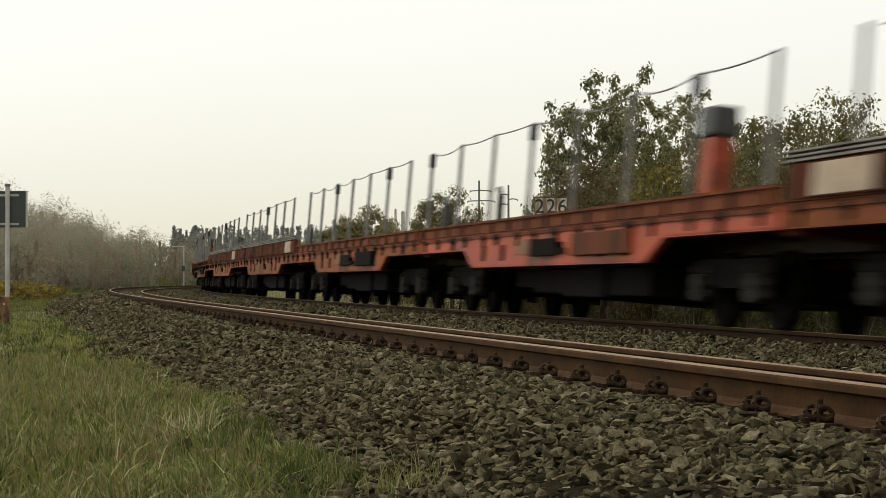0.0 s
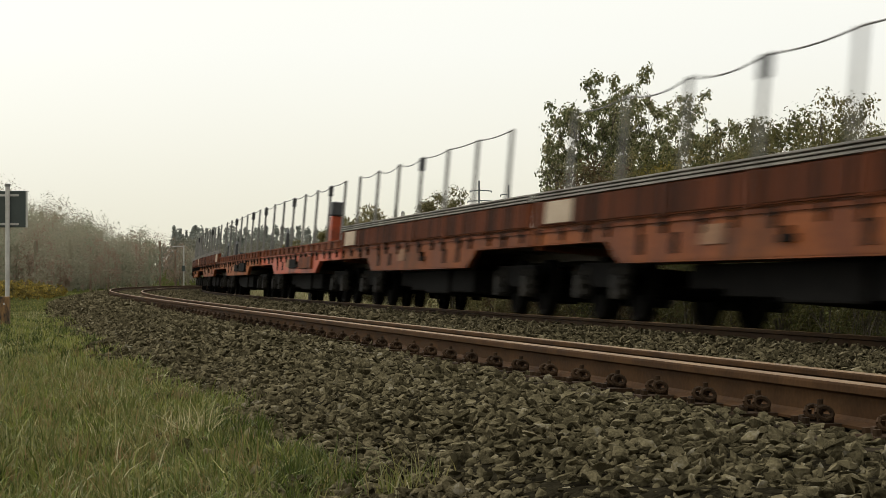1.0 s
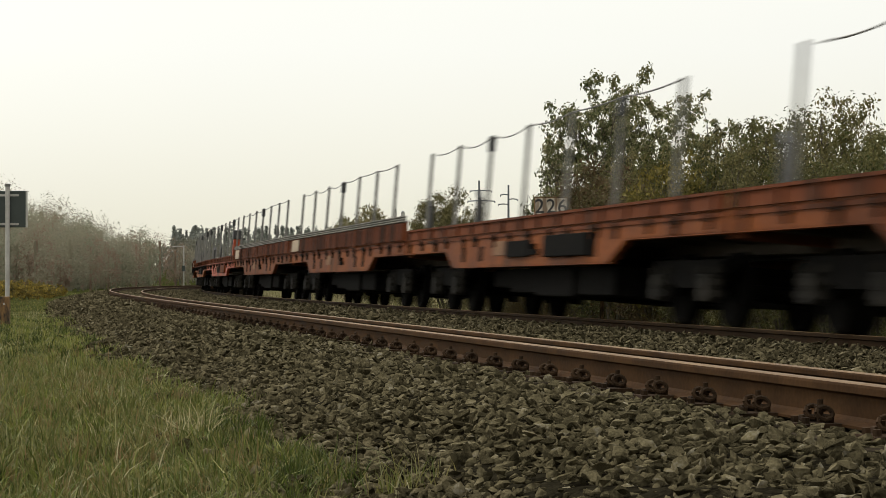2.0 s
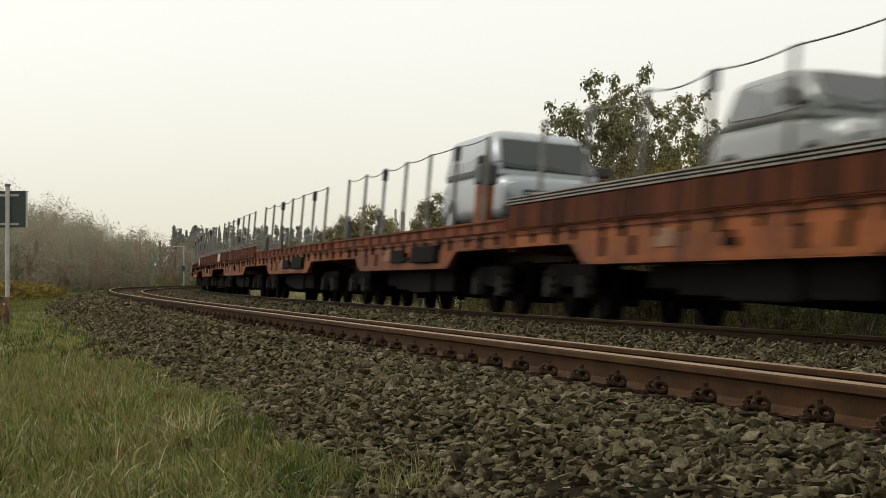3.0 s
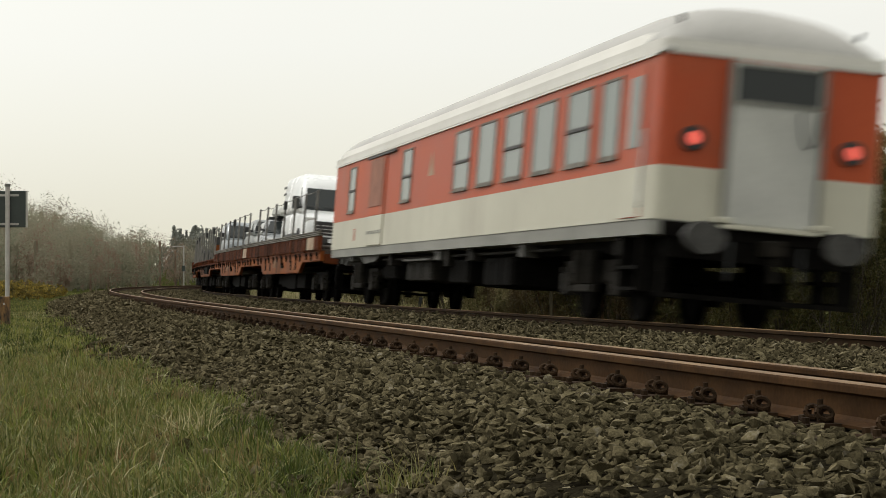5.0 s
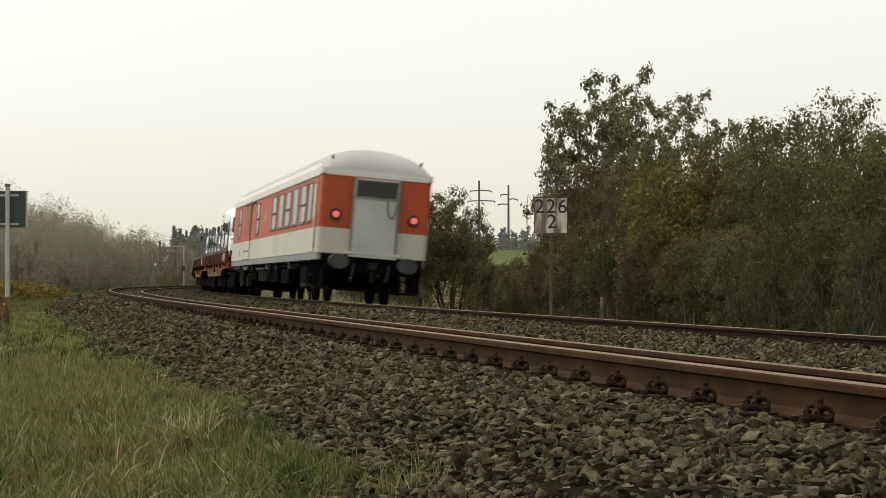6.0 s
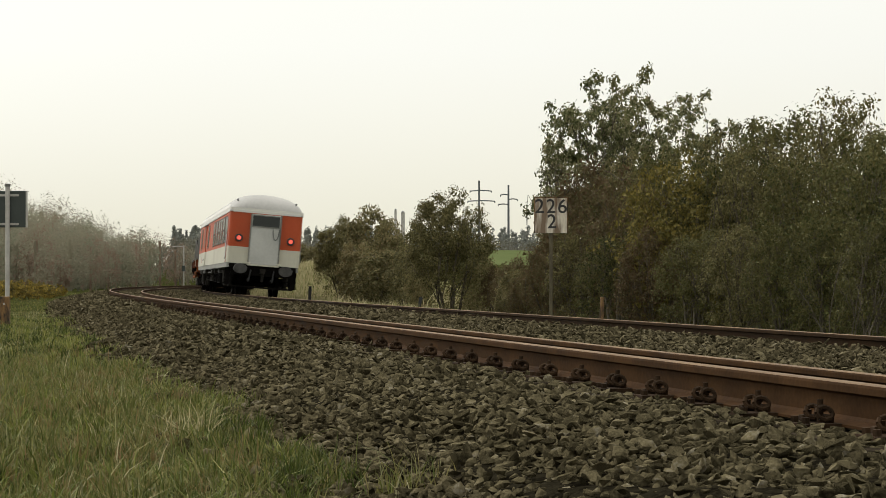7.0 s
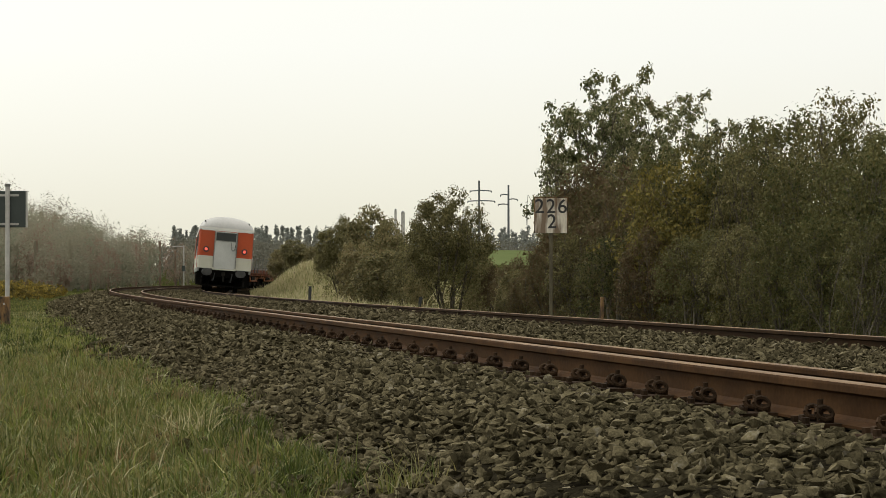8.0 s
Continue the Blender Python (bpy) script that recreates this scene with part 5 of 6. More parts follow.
def grass():
    rng = np.random.default_rng(21)
    def near(n, s0, s1, wide, p=1.0):
        def f(_):
            s = s0 + (s1 - s0) * rng.uniform(0, 1, n) ** p
            l = toe(s) - 0.12 + wide * rng.uniform(0, 1, n) ** 1.1
            # tufts: keep more where a slow pattern is high
            k = 0.55 + 0.45 * np.sin(s * 2.3 + 1.7 * np.sin(l * 3)) * np.cos(l * 4.1 + s)
            keep = rng.uniform(0, 1, n) < k + 0.25 * (l > toe(s) + 0.3)
            return s[keep], l[keep]
        return f
    def tall(s, l):
        return rng.gamma(3, 0.017, len(s)) * (0.55 + 0.8 * np.sin(s * 1.1 + 2 * l) ** 2) * (0.5 + 0.8 * smooth(0.0, 0.6, l - toe(s)))
    blades("verge_grass", "long green and straw-coloured verge grass beside the ballast", 40000, near(40000, -4, 12, 2.2), tall, 0.0070, M_GRASS, rng, 0.7, 2)
    blades("verge_grass", "green verge grass along the ballast", 42000, near(42000, 12, 45, 5.5), lambda s, l: tall(s, l) * 0.75, 0.013, M_GRASS, rng, 0.9, 2)
    blades("verge_grass", "short green grass towards the bend", 26000, near(26000, 45, 130, 12), lambda s, l: tall(s, l) * 0.8, 0.022, M_GRASS, rng, 0.5, 2)
    # dry tuft on the edge of the stones
    def tuft(n):
        return 0.85 + rng.normal(0, 0.09, n), 3.0 + rng.normal(0, 0.08, n)
    blades("dry_tuft", "pale dry grass tuft at the edge of the ballast", 150, tuft, 0.14, 0.006, M_DRY, rng, 0.9)
    for s0, l0, n in ((-1.7, 2.66, 200), (-2.1, 2.5, 140), (-1.2, 2.74, 140)):
        blades("grass_tuft", "green grass tuft growing out of the ballast", n, lambda n, s0=s0, l0=l0: (s0 + rng.normal(0, 0.10, n), l0 + rng.normal(0, 0.07, n)), 0.10, 0.006, M_GRASS, rng, 0.6)
    # tufts: blades spreading from one root, dark and dense at the foot
    def tufts(label, count, each, s0, s1, wide, tall_, width, mat, lean, spread=0.035, edge=0.0):
        cs = s0 + (s1 - s0) * rng.uniform(0, 1, count)
        cl = toe(cs) - edge + wide * rng.uniform(0, 1, count) ** 1.2
        size = rng.uniform(0.55, 1.25, count)
        ids = np.repeat(np.arange(count), each)
        a = rng.uniform(0, 2 * np.pi, len(ids))
        r = np.abs(rng.normal(0, spread, len(ids))) * size[ids]
        h = rng.gamma(7, tall_ / 7, len(ids)) * size[ids]
        sl = (cs[ids] + r * np.cos(a), cl[ids] + r * np.sin(a))
        turn = a + np.interp(sl[0], S, _psi) + rng.normal(0, 0.5, len(ids))
        blades("verge_grass", label, len(ids), lambda n: sl, lambda s, l: h, width, mat, rng, lean, 2, out=lambda n: turn)
    tufts("dense green grass tufts on the verge", 420, 46, -4, 9, 2.0, 0.085, 0.0085, M_GRASS, 0.7)
    tufts("fresh bright green grass tufts on the verge", 310, 34, -4, 10, 2.0, 0.085, 0.0090, M_GRASSB, 0.8, 0.045)
    tufts("dark green grass tufts on the verge", 230, 50, -4, 9, 2.0, 0.085, 0.0075, M_TUFT, 0.55)
    tufts("dark green grass tufts at the foot of the ballast", 46, 55, -2.6, 1.4, 0.30, 0.085, 0.007, M_TUFT, 0.5, edge=0.14)
    tufts("dull brownish grass tufts on the verge", 120, 40, -3.5, 8, 2.0, 0.085, 0.006, M_RUSSET, 0.5)
    tufts("green grass tufts along the ballast", 420, 30, 9, 34, 4.5, 0.085, 0.014, M_GRASSB, 0.6, 0.07)
    tufts("dark grass tufts along the ballast", 320, 30, 9, 34, 4.5, 0.085, 0.013, M_TUFT, 0.5, 0.07)
    def straw(n):
        s = rng.uniform(-4, 9, n)
        l = toe(s) + 2.0 * rng.uniform(0, 1, n)
        keep = np.sin(s * 3.1 + l * 2) + np.sin(l * 6.3) + rng.normal(0, 0.7, n) > 0.3
        return s[keep], l[keep]
    blades("straw_blades", "pale bent straw among the verge grass", 2600, straw, 0.10, 0.0055, M_DRY, rng, 0.9)
    def russet(n):
        s = rng.uniform(-4, 14, n)
        l = toe(s) + 0.05 + 2.0 * rng.uniform(0, 1, n)
        keep = np.sin(s * 1.9 + 1.3 * np.sin(l * 2)) + np.sin(l * 4.3 + s) + rng.normal(0, 0.5, n) > 0.5
        return s[keep], l[keep]
    blades("russet_blades", "thin russet withered stalks among the verge grass", 9000, russet, 0.085, 0.0055, M_RUSSET, rng, 0.9, 2)
    # grass creeping into the edge of the stones
    def creep(n):
        s = rng.uniform(-2.6, 3.2, n)
        l = toe(s) - 0.20 + 0.7 * rng.uniform(0, 1, n)
        keep = rng.uniform(0, 1, n) < 0.35 + 0.65 * smooth(-0.2, 0.1, l - toe(s))
        return s[keep], l[keep]
    blades("verge_grass", "dark green grass creeping into the edge of the ballast", 9000, creep, lambda s, l: rng.gamma(4, 0.015, len(s)), 0.006, M_GRASS, rng, 0.8, 2)
    # bank inside the bend
    def bank(n):
        return rng.uniform(48, 190, n), rng.uniform(-16, -7.3, n)
    blades("bank_grass", "pale dry grass on the bank inside the bend", 52000, bank, 0.27, 0.055, M_DRY, rng, 0.5, 2)
    def strip(n):
        return rng.uniform(5, 60, n), rng.uniform(-9.5, -7.2, n)
    blades("bank_grass", "rank green grass at the foot of the hedge", 12000, strip, 0.16, 0.014, M_GRASS, rng, 0.5, 2)


def leaf_cloud(centres, n_each, radius, size, rng, flat=1.0, facing_out=0.55):
    """Small bent leaves around points, turned outwards and upwards: each leaf is two triangles folded along its middle."""
    c = np.repeat(centres, n_each, 0)
    n = len(c)
    d = rng.normal(size=(n, 3))
    d /= np.linalg.norm(d, axis=1)[:, None]
    rad = np.repeat(radius, n_each) if np.ndim(radius) else radius
    p = c + d * (rng.uniform(0, 1, n) ** 0.55 * rad)[:, None] * (1, 1, flat)
    nn = rng.normal(0, 0.58, size=(n, 3)) * (1 - facing_out) + (d * 0.75 + (0, 0, 0.55)) * facing_out
    nn /= np.linalg.norm(nn, axis=1)[:, None]
    a = np.cross(nn, rng.normal(size=(n, 3)))
    a /= np.linalg.norm(a, axis=1)[:, None]
    b = np.cross(nn, a)
    sz = (size * rng.uniform(0.6, 1.35, n))[:, None]
    V = np.stack([p - a * sz, p + b * sz * 0.55 + nn * sz * 0.2, p + a * sz, p - b * sz * 0.55 + nn * sz * 0.2], 1).reshape(-1, 3)
    i = np.arange(n)[:, None] * 4
    F = np.concatenate([i + [0, 1, 2], i + [0, 2, 3]], 0).reshape(-1, 3)
    return V, F


def limbs(rng, height, spread, stems, fork):
    """Branches as chains of points: from the foot outwards, forking. Returns the chains (points, radii) and the tips."""
    chains, tips = [], []
    def grow(p, d, length, r, depth):
        pts, rad = [p.copy()], [r]
        k = 5
        for i in range(k):
            d = d + rng.normal(0, 0.16, 3) + (0, 0, 0.05)
            d /= np.linalg.norm(d)
            p = p + d * length / k
            pts.append(p.copy())
            rad.append(r * (1 - 0.6 * (i + 1) / k))
            if depth > 0 and i >= 1:
                for _ in range(fork):
                    if rng.uniform() < 0.75:
                        e = d + rng.normal(0, 0.62, 3)
                        e /= np.linalg.norm(e)
                        grow(p.copy(), e, length * rng.uniform(0.42, 0.65), rad[-1] * 0.62, depth - 1)
            if depth <= 1 and i >= 1:
                tips.append(p.copy())
        chains.append((pts, rad))
    for s in range(stems):
        a = 2 * np.pi * (s + rng.uniform(0, 0.6)) / stems
        d = np.array([np.cos(a) * spread, np.sin(a) * spread, 1.0])
        grow(np.array([np.cos(a) * 0.08 * stems / 3, np.sin(a) * 0.08 * stems / 3, -0.1]), d / np.linalg.norm(d), height * rng.uniform(0.6, 0.8), 0.018 * height, 2)
    return chains, np.array(tips)


def tube_mesh(chains, k=3):
    V, F, base = [], [], 0
    for pts, rad in chains:
        n = len(pts)
        for p, r in zip(pts, rad):
            for a in range(k):
                V.append((p[0] + r * math.cos(2 * math.pi * a / k), p[1] + r * math.sin(2 * math.pi * a / k), p[2]))
        for i in range(n - 1):
            for a in range(k):
                b = (a + 1) % k
                F.append((base + i * k + a, base + i * k + b, base + (i + 1) * k + b, base + (i + 1) * k + a))
        base += n * k
    return np.array(V), np.array(F)


TALL, WIDE = {}, {}


def bush(name, label, cat, seed, height, spread, stems, leaf, n_leaf, rad, mats, fork=2, lowfill=True, aspect=0.42, twigs=70):
    """A shrub or small tree: stems with limbs under it, and a crown of single leaves; height is its full height."""
    rng = np.random.default_rng(seed)
    chains, tips = limbs(rng, height, spread, stems, fork)
    top = tips[:, 2].max()
    k = height / (top + rad)
    h = aspect * height / np.percentile(np.abs(tips[:, :2]), 92)
    tips = tips * (h, h, k)
    chains = [([p * (h, h, k) for p in pts], rads) for pts, rads in chains]
    # limbs bend to a rounded crown
    wide = aspect * height * 1.15
    def dome(p):
        p = np.array(p, float)
        r = math.hypot(p[0], p[1]) / wide
        if r > 1:
            p[:2] /= r
            r = 1.0
        cap = height * (0.50 + 0.46 * math.sqrt(1 - r * r)) - rad * 0.5
        p[2] = min(p[2], cap - 0.12 * height * ((p[2] * 7.3) % 1.0)) if p[2] > cap else p[2]
        return p
    tips = np.array([dome(p) for p in tips])
    chains = [([dome(p) for p in pts], rads) for pts, rads in chains]
    # side twigs with their own clumps fill the crown's outline
    foot = tips.copy()
    lobes = []
    for i in range(twigs):
        a, e, q = rng.uniform(0, 2 * math.pi), rng.uniform(-0.25, 1.0), rng.uniform(0.45, 1.0) ** 0.5
        c = math.sqrt(1 - e * e)
        lobe = np.array([math.cos(a) * c * q * wide, math.sin(a) * c * q * wide, height * (0.52 + 0.42 * e * q)])
        near = foot[np.argmin(((foot - lobe) ** 2).sum(1) + 4 * np.maximum(0, foot[:, 2] - lobe[2]))]
        chains.append(([near, (near + lobe) / 2 + rng.normal(0, 0.04, 3), lobe], [0.012, 0.008, 0.004]))
        lobes += [lobe, lobe * 0.75 + near * 0.25]
    t = tagged(new(name), label, cat)
    V, F = tube_mesh(chains)
    o = new("trunk", mesh_of("trunk", V, F, M_BARK, True))
    o.parent = t
    tagged(o, "dark branching stems")
    if lowfill:
        # foliage reaches down to the ground
        m = len(tips) // 2
        w = aspect * height * 0.55
        low = np.stack([rng.normal(0, w, m), rng.normal(0, w, m), rng.uniform(0.1, height * 0.65, m)], -1)
        tips = np.concatenate([tips, low])
    # leaves gather in clumps of uneven size with gaps between them
    tips = np.concatenate([tips[rng.uniform(size=len(tips)) < 0.4], lobes, lobes])
    V, F = leaf_cloud(tips, max(1, n_leaf // len(tips)), rad * rng.uniform(0.4, 1.0, len(tips)), leaf, rng, 0.75)
    V[:, 2] = np.maximum(V[:, 2], 0.03)
    TALL[t.name] = float(np.percentile(V[:, 2], 99.7))
    WIDE[t.name] = float(np.percentile(np.abs(V[:, :2]), 95))
    o = new("crown", mesh_of("crown", V, F, mats))
    o.parent = t
    tagged(o, "dense small autumn leaves")
    return t


PLANTED = []


def land(x, y):
    """The ground's height at x, y."""
    i = np.argmin((_x - x) ** 2 + (_y - y) ** 2)
    lat = -(x - _x[i]) * np.sin(_psi[i]) + (y - _y[i]) * np.cos(_psi[i])
    return float(ground_z(S[i], lat))


def plant(ob, px, top, half, d, turn):
    """Sets ob, or a copy of it once it stands, on the ground d metres ahead, so tall that its top lies where it should."""
    x = (px - 784) / 3700 * d
    z = land(x, d)
    k = (EYE[2] + d * math.tan(math.atan((441 - top) / 3700) + radians(0.879)) - z) / TALL[ob.name]
    m = Matrix.Translation((x, d, z - 0.03)) @ Matrix.Rotation(turn, 4, "Z")
    o = copy_thing(ob, m) if ob.name in PLANTED else ob
    PLANTED.append(ob.name)
    q = min(max(half / 3700 * d / WIDE[ob.name], 0.75 * k), 1.25 * k)
    o.matrix_basis = m @ Matrix.Diagonal((q, q, k, 1))
    return o


def hedge():
    hedge_a = bush("hedge_shrub", "dense dark green hawthorn shrub beside the line", "shrub", 1, 4.2, 0.55, 6, 0.042, 12000, 0.36, M_LEAF_A, aspect=0.30)
    hedge_b = bush("hedge_shrub", "dense olive shrub with thin upright twigs", "shrub", 2, 4.4, 0.40, 6, 0.040, 12000, 0.34, M_LEAF_C, aspect=0.27)
    red = bush("hedge_shrub", "reddish-brown autumn shrub in the hedge", "shrub", 3, 3.0, 0.6, 6, 0.036, 14000, 0.34, M_LEAF_RED, aspect=0.32)
    yellow = bush("hedge_shrub", "yellowing shrub in the hedge", "shrub", 4, 2.8, 0.6, 5, 0.038, 11000, 0.32, M_LEAF_YEL, aspect=0.34)
    poplar = bush("young_poplar", "airy young poplar with loose grey-green leaves rising over the hedge", "tree", 5, 6.4, 0.45, 3, 0.054, 8500, 0.29, M_LEAF_B, lowfill=False, aspect=0.27, twigs=64)
    round_bush = bush("thorn_bush", "round dark thorn bush on the railway bank", "shrub", 6, 3.5, 0.5, 6, 0.033, 34000, 0.34, M_LEAF_C, aspect=0.36, twigs=110)
    mixed = bush("bank_shrub", "olive shrub on the railway bank", "shrub", 7, 2.9, 0.5, 4, 0.055, 9000, 0.36, M_LEAF_D, aspect=0.30)
    # thing; bearing, level of the top and half width on the lens's scale; metres ahead; turn
    rows = [(poplar, 1070, 130, 84, 54, 0.6), (poplar, 1148, 122, 48, 56, 2.6), (poplar, 1235, 165, 45, 52, 4.1), (poplar, 1058, 192, 40, 55, 3.3), (poplar, 1046, 138, 50, 56.5, 5.0), (hedge_b, 1312, 218, 46, 47, 0.2), (hedge_a, 1378, 196, 40, 43, 1.0),
            (hedge_b, 1490, 168, 44, 39, 2.4), (hedge_a, 1535, 222, 45, 37, 4.0), (hedge_a, 1610, 236, 60, 35, 5.1), (hedge_a, 1195, 250, 70, 49, 0.3), (hedge_b, 1120, 270, 70, 51, 1.4), (red, 1060, 285, 60, 50, 2.2),
            (red, 1030, 330, 36, 53, 0.2), (yellow, 1203, 276, 46, 42.8, 3.1), (red, 1118, 320, 55, 46, 5.2), (hedge_a, 1272, 270, 62, 43, 1.0), (hedge_b, 1345, 255, 62, 41, 0.4),
            (hedge_a, 1422, 280, 60, 38, 2.9), (hedge_a, 1500, 280, 62, 35, 1.9), (hedge_a, 1575, 260, 62, 33, 0.6), (hedge_b, 1030, 395, 60, 47, 0.2),
            (hedge_a, 1090, 410, 60, 44, 0.9), (red, 1160, 400, 62, 42, 3.2), (hedge_a, 1230, 410, 64, 39, 0.6), (hedge_b, 1310, 400, 66, 37, 1.6), (hedge_a, 1390, 400, 68, 35, 3.6), (hedge_a, 1465, 390, 70, 33, 4.2),
            (hedge_a, 1545, 390, 70, 30, 5.0), (red, 975, 425, 38, 50, 2.1), (hedge_a, 1640, 300, 80, 30, 0.1), (hedge_b, 1720, 250, 90, 28, 2.2)]
    # single bushes along the bank
    rows += [(round_bush, 797, 338, 64, 66, 0.4), (mixed, 850, 452, 26, 70, 0.4), (mixed, 655, 366, 32, 92, 2.4), (mixed, 692, 396, 28, 88, 4.4), (round_bush, 605, 385, 34, 96, 2.2), (mixed, 632, 428, 34, 84, 4.0),
             (mixed, 722, 432, 26, 80, 1.2), (mixed, 672, 440, 42, 82, 0.7), (mixed, 520, 424, 40, 150, 3.3), (mixed, 552, 436, 36, 140, 1.3), (mixed, 500, 440, 26, 160, 5.1), (mixed, 578, 440, 22, 120, 0.9), (mixed, 740, 470, 20, 76, 3.9),
             (red, 905, 462, 34, 62, 1.2), (red, 945, 440, 36, 60, 0.5), (red, 880, 470, 30, 66, 2.8), (mixed, 915, 478, 34, 58, 5.0), (red, 930, 480, 30, 54, 3.6)]
    for r in rows:
        plant(*r)
    # a dead shrub before the hedge
    rng = np.random.default_rng(77)
    chains, tips = limbs(rng, 1.5, 0.5, 6, 1)
    dead = tagged(new("dead_shrub"), "bare pale dead shrub standing before the hedge", "shrub")
    V, F = tube_mesh([(pts, [0.4 * r for r in rads]) for pts, rads in chains])
    o = new("bare_crown", mesh_of("bare_crown", V, F, M_BARK, True))
    o.parent = dead
    tagged(o, "bare pale twigs")
    TALL[dead.name], WIDE[dead.name] = float(tips[:, 2].max()), float(np.abs(tips[:, :2]).max())
    plant(dead, 1500, 335, 60, 28.6, 0.4)


def wood(name, label, spots, leaf, per, mat, seed, wide=0.32, conifer=False):
    """A far wood: many crowns of leaf tufts on bare stems, nothing to be counted."""
    rng = np.random.default_rng(seed)
    VV, FF, base = [], [], 0
    for x, y, z, h in spots:
        each = 5 if conifer else 14
        m = max(8, int(per / each))
        if conifer:
            u = rng.uniform(0, 1, m) ** 0.8
            a = rng.uniform(0, 6.28, m)
            r = h * 0.20 * (1.02 - u) * rng.uniform(0.5, 1, m)
            c = np.stack([r * np.cos(a), r * np.sin(a), h * (0.08 + 0.92 * u)], -1)
            rad = h * 0.035
        else:
            d = rng.normal(size=(m, 3))
            d /= np.linalg.norm(d, axis=1)[:, None]
            d *= rng.uniform(0.55, 1.0, m)[:, None]
            c = d * (h * wide, h * wide, h * 0.46) + (0, 0, h * 0.5)
            rad = h * 0.085
        V, F = leaf_cloud(c + (x, y, z), each, rad, leaf, rng)
        VV.append(V)
        FF.append(F + base)
        base += len(V)
        st = [((x + h * 0.02 * math.cos(b), y + h * 0.02 * math.sin(b), zz)) for zz in (z - 0.5, z + h * 0.75) for b in (0, 2.1, 4.2)]
        VV.append(np.array(st))
        FF.append(np.array([[0, 1, 4], [0, 4, 3], [1, 2, 5], [1, 5, 4], [2, 0, 3], [2, 3, 5]]) + base)
        base += 6
    return tagged(new(name, mesh_of(name, np.concatenate(VV), np.concatenate(FF), mat)), label, "trees", kind="stuff")


def beside_line(x, y):
    """Metres to the left of the near track's centre."""
    i = np.argmin((_x - x) ** 2 + (_y - y) ** 2)
    return float(-(x - _x[i]) * np.sin(_psi[i]) + (y - _y[i]) * np.cos(_psi[i]))


def woods():
    rng = np.random.default_rng(31)
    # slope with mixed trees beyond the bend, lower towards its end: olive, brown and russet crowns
    kinds = [("mixed_wood", "olive autumn wood on the slope beyond the bend, haze in its leaf colours", M_LEAF_FAR_HAZED), ("mixed_wood", "brown half-bare trees on the slope beyond the bend, haze in their leaf colours", M_LEAF_FARBROWN_HAZED),
             ("mixed_wood", "russet bushes at the foot of the slope, haze in their leaf colours", M_LEAF_FARRED_HAZED), ("mixed_wood", "grey-green trees on the slope beyond the bend, haze in their leaf colours", M_LEAF_FARGREEN_HAZED)]
    spots = [[], [], [], []]
    for _ in range(300):
        u, d = rng.uniform(-0.225, -0.11), rng.uniform(150, 250)
        x, y = u * d, d
        if abs(beside_line(x, y) + 2.5) < 11:
            continue
        z = land(x, y)
        top = np.interp(u, [-0.225, -0.205, -0.18, -0.155, -0.125, -0.11], [0.056, 0.052, 0.040, 0.028, 0.024, 0.024])
        h = (EYE[2] + top * d - z) * rng.uniform(0.72, 1.09) * (0.66 + 0.34 * (d - 150) / 100)
        k = rng.choice(4, p=(0.46, 0.16, 0.08, 0.30))
        if d < 175 and rng.uniform() < 0.5:
            k, h = 2, h * 0.55
        spots[k].append((x, y, z, max(2.0, h)))
    for (name, label, mat), sp, seed in zip(kinds, spots, (41, 44, 45, 46)):
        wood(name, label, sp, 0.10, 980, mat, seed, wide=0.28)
    mid = []
    for _ in range(240):
        u, d = rng.uniform(-0.16, 0.14), rng.uniform(330, 420)
        x, y = u * d, d
        z = land(x, y)
        mid.append((x, y, z, max(2.0, (EYE[2] + 0.0225 * d - z) * rng.uniform(0.75, 1.03))))
    wood("far_wood", "far mixed wood with leaves paled for haze", mid, 0.22, 320, M_LEAF_FARMID_HAZED, 42)
    con = []
    for _ in range(280):
        u, d = rng.uniform(-0.13, 0.06), rng.uniform(425, 470)
        x, y = u * d, d
        z = land(x, y)
        con.append((x, y, z, max(2.0, (EYE[2] + 0.0255 * d - z) * rng.uniform(0.78, 1.05))))
    wood("spruce_wood", "far row of spruces on the skyline, paled for haze", con, 0.26, 300, M_LEAF_FARB_HAZED, 43, conifer=True)
    # yellow-flowering scrub at the end of the meadow
    low = []
    for _ in range(75):
        u, d = rng.uniform(-0.222, -0.170), rng.uniform(88, 118)
        x, y = u * d, d
        z = land(x, y)
        if beside_line(x, y) > 3.4:
            low.append((x, y, z, rng.uniform(0.55, 1.0) * np.interp(u, [-0.20, -0.170], [1.0, 0.5])))
    wood("flowering_scrub", "low scrub with yellow flowers at the end of the meadow", low, 0.045, 520, M_FLOWER, 47, wide=0.7)


grass()
hedge()
woods()

# ======== signs, posts and pylons ========
def text_mesh(body, size, mat, parent, m, name):
    cu = bpy.data.curves.new("lettering", "FONT")
    cu.body, cu.size, cu.extrude, cu.offset, cu.align_x, cu.align_y = body, size, 0.003, 0.003, "CENTER", "CENTER"
    tmp = bpy.data.objects.new("lettering", cu)
    scene.collection.objects.link(tmp)
    dg = bpy.context.evaluated_depsgraph_get()
    me = bpy.data.meshes.new_from_object(tmp.evaluated_get(dg))
    bpy.data.objects.remove(tmp)
    me.materials.clear()
    me.materials.append(mat)
    o = new(name, me)
    o.parent = parent
    o.matrix_basis = m
    return o


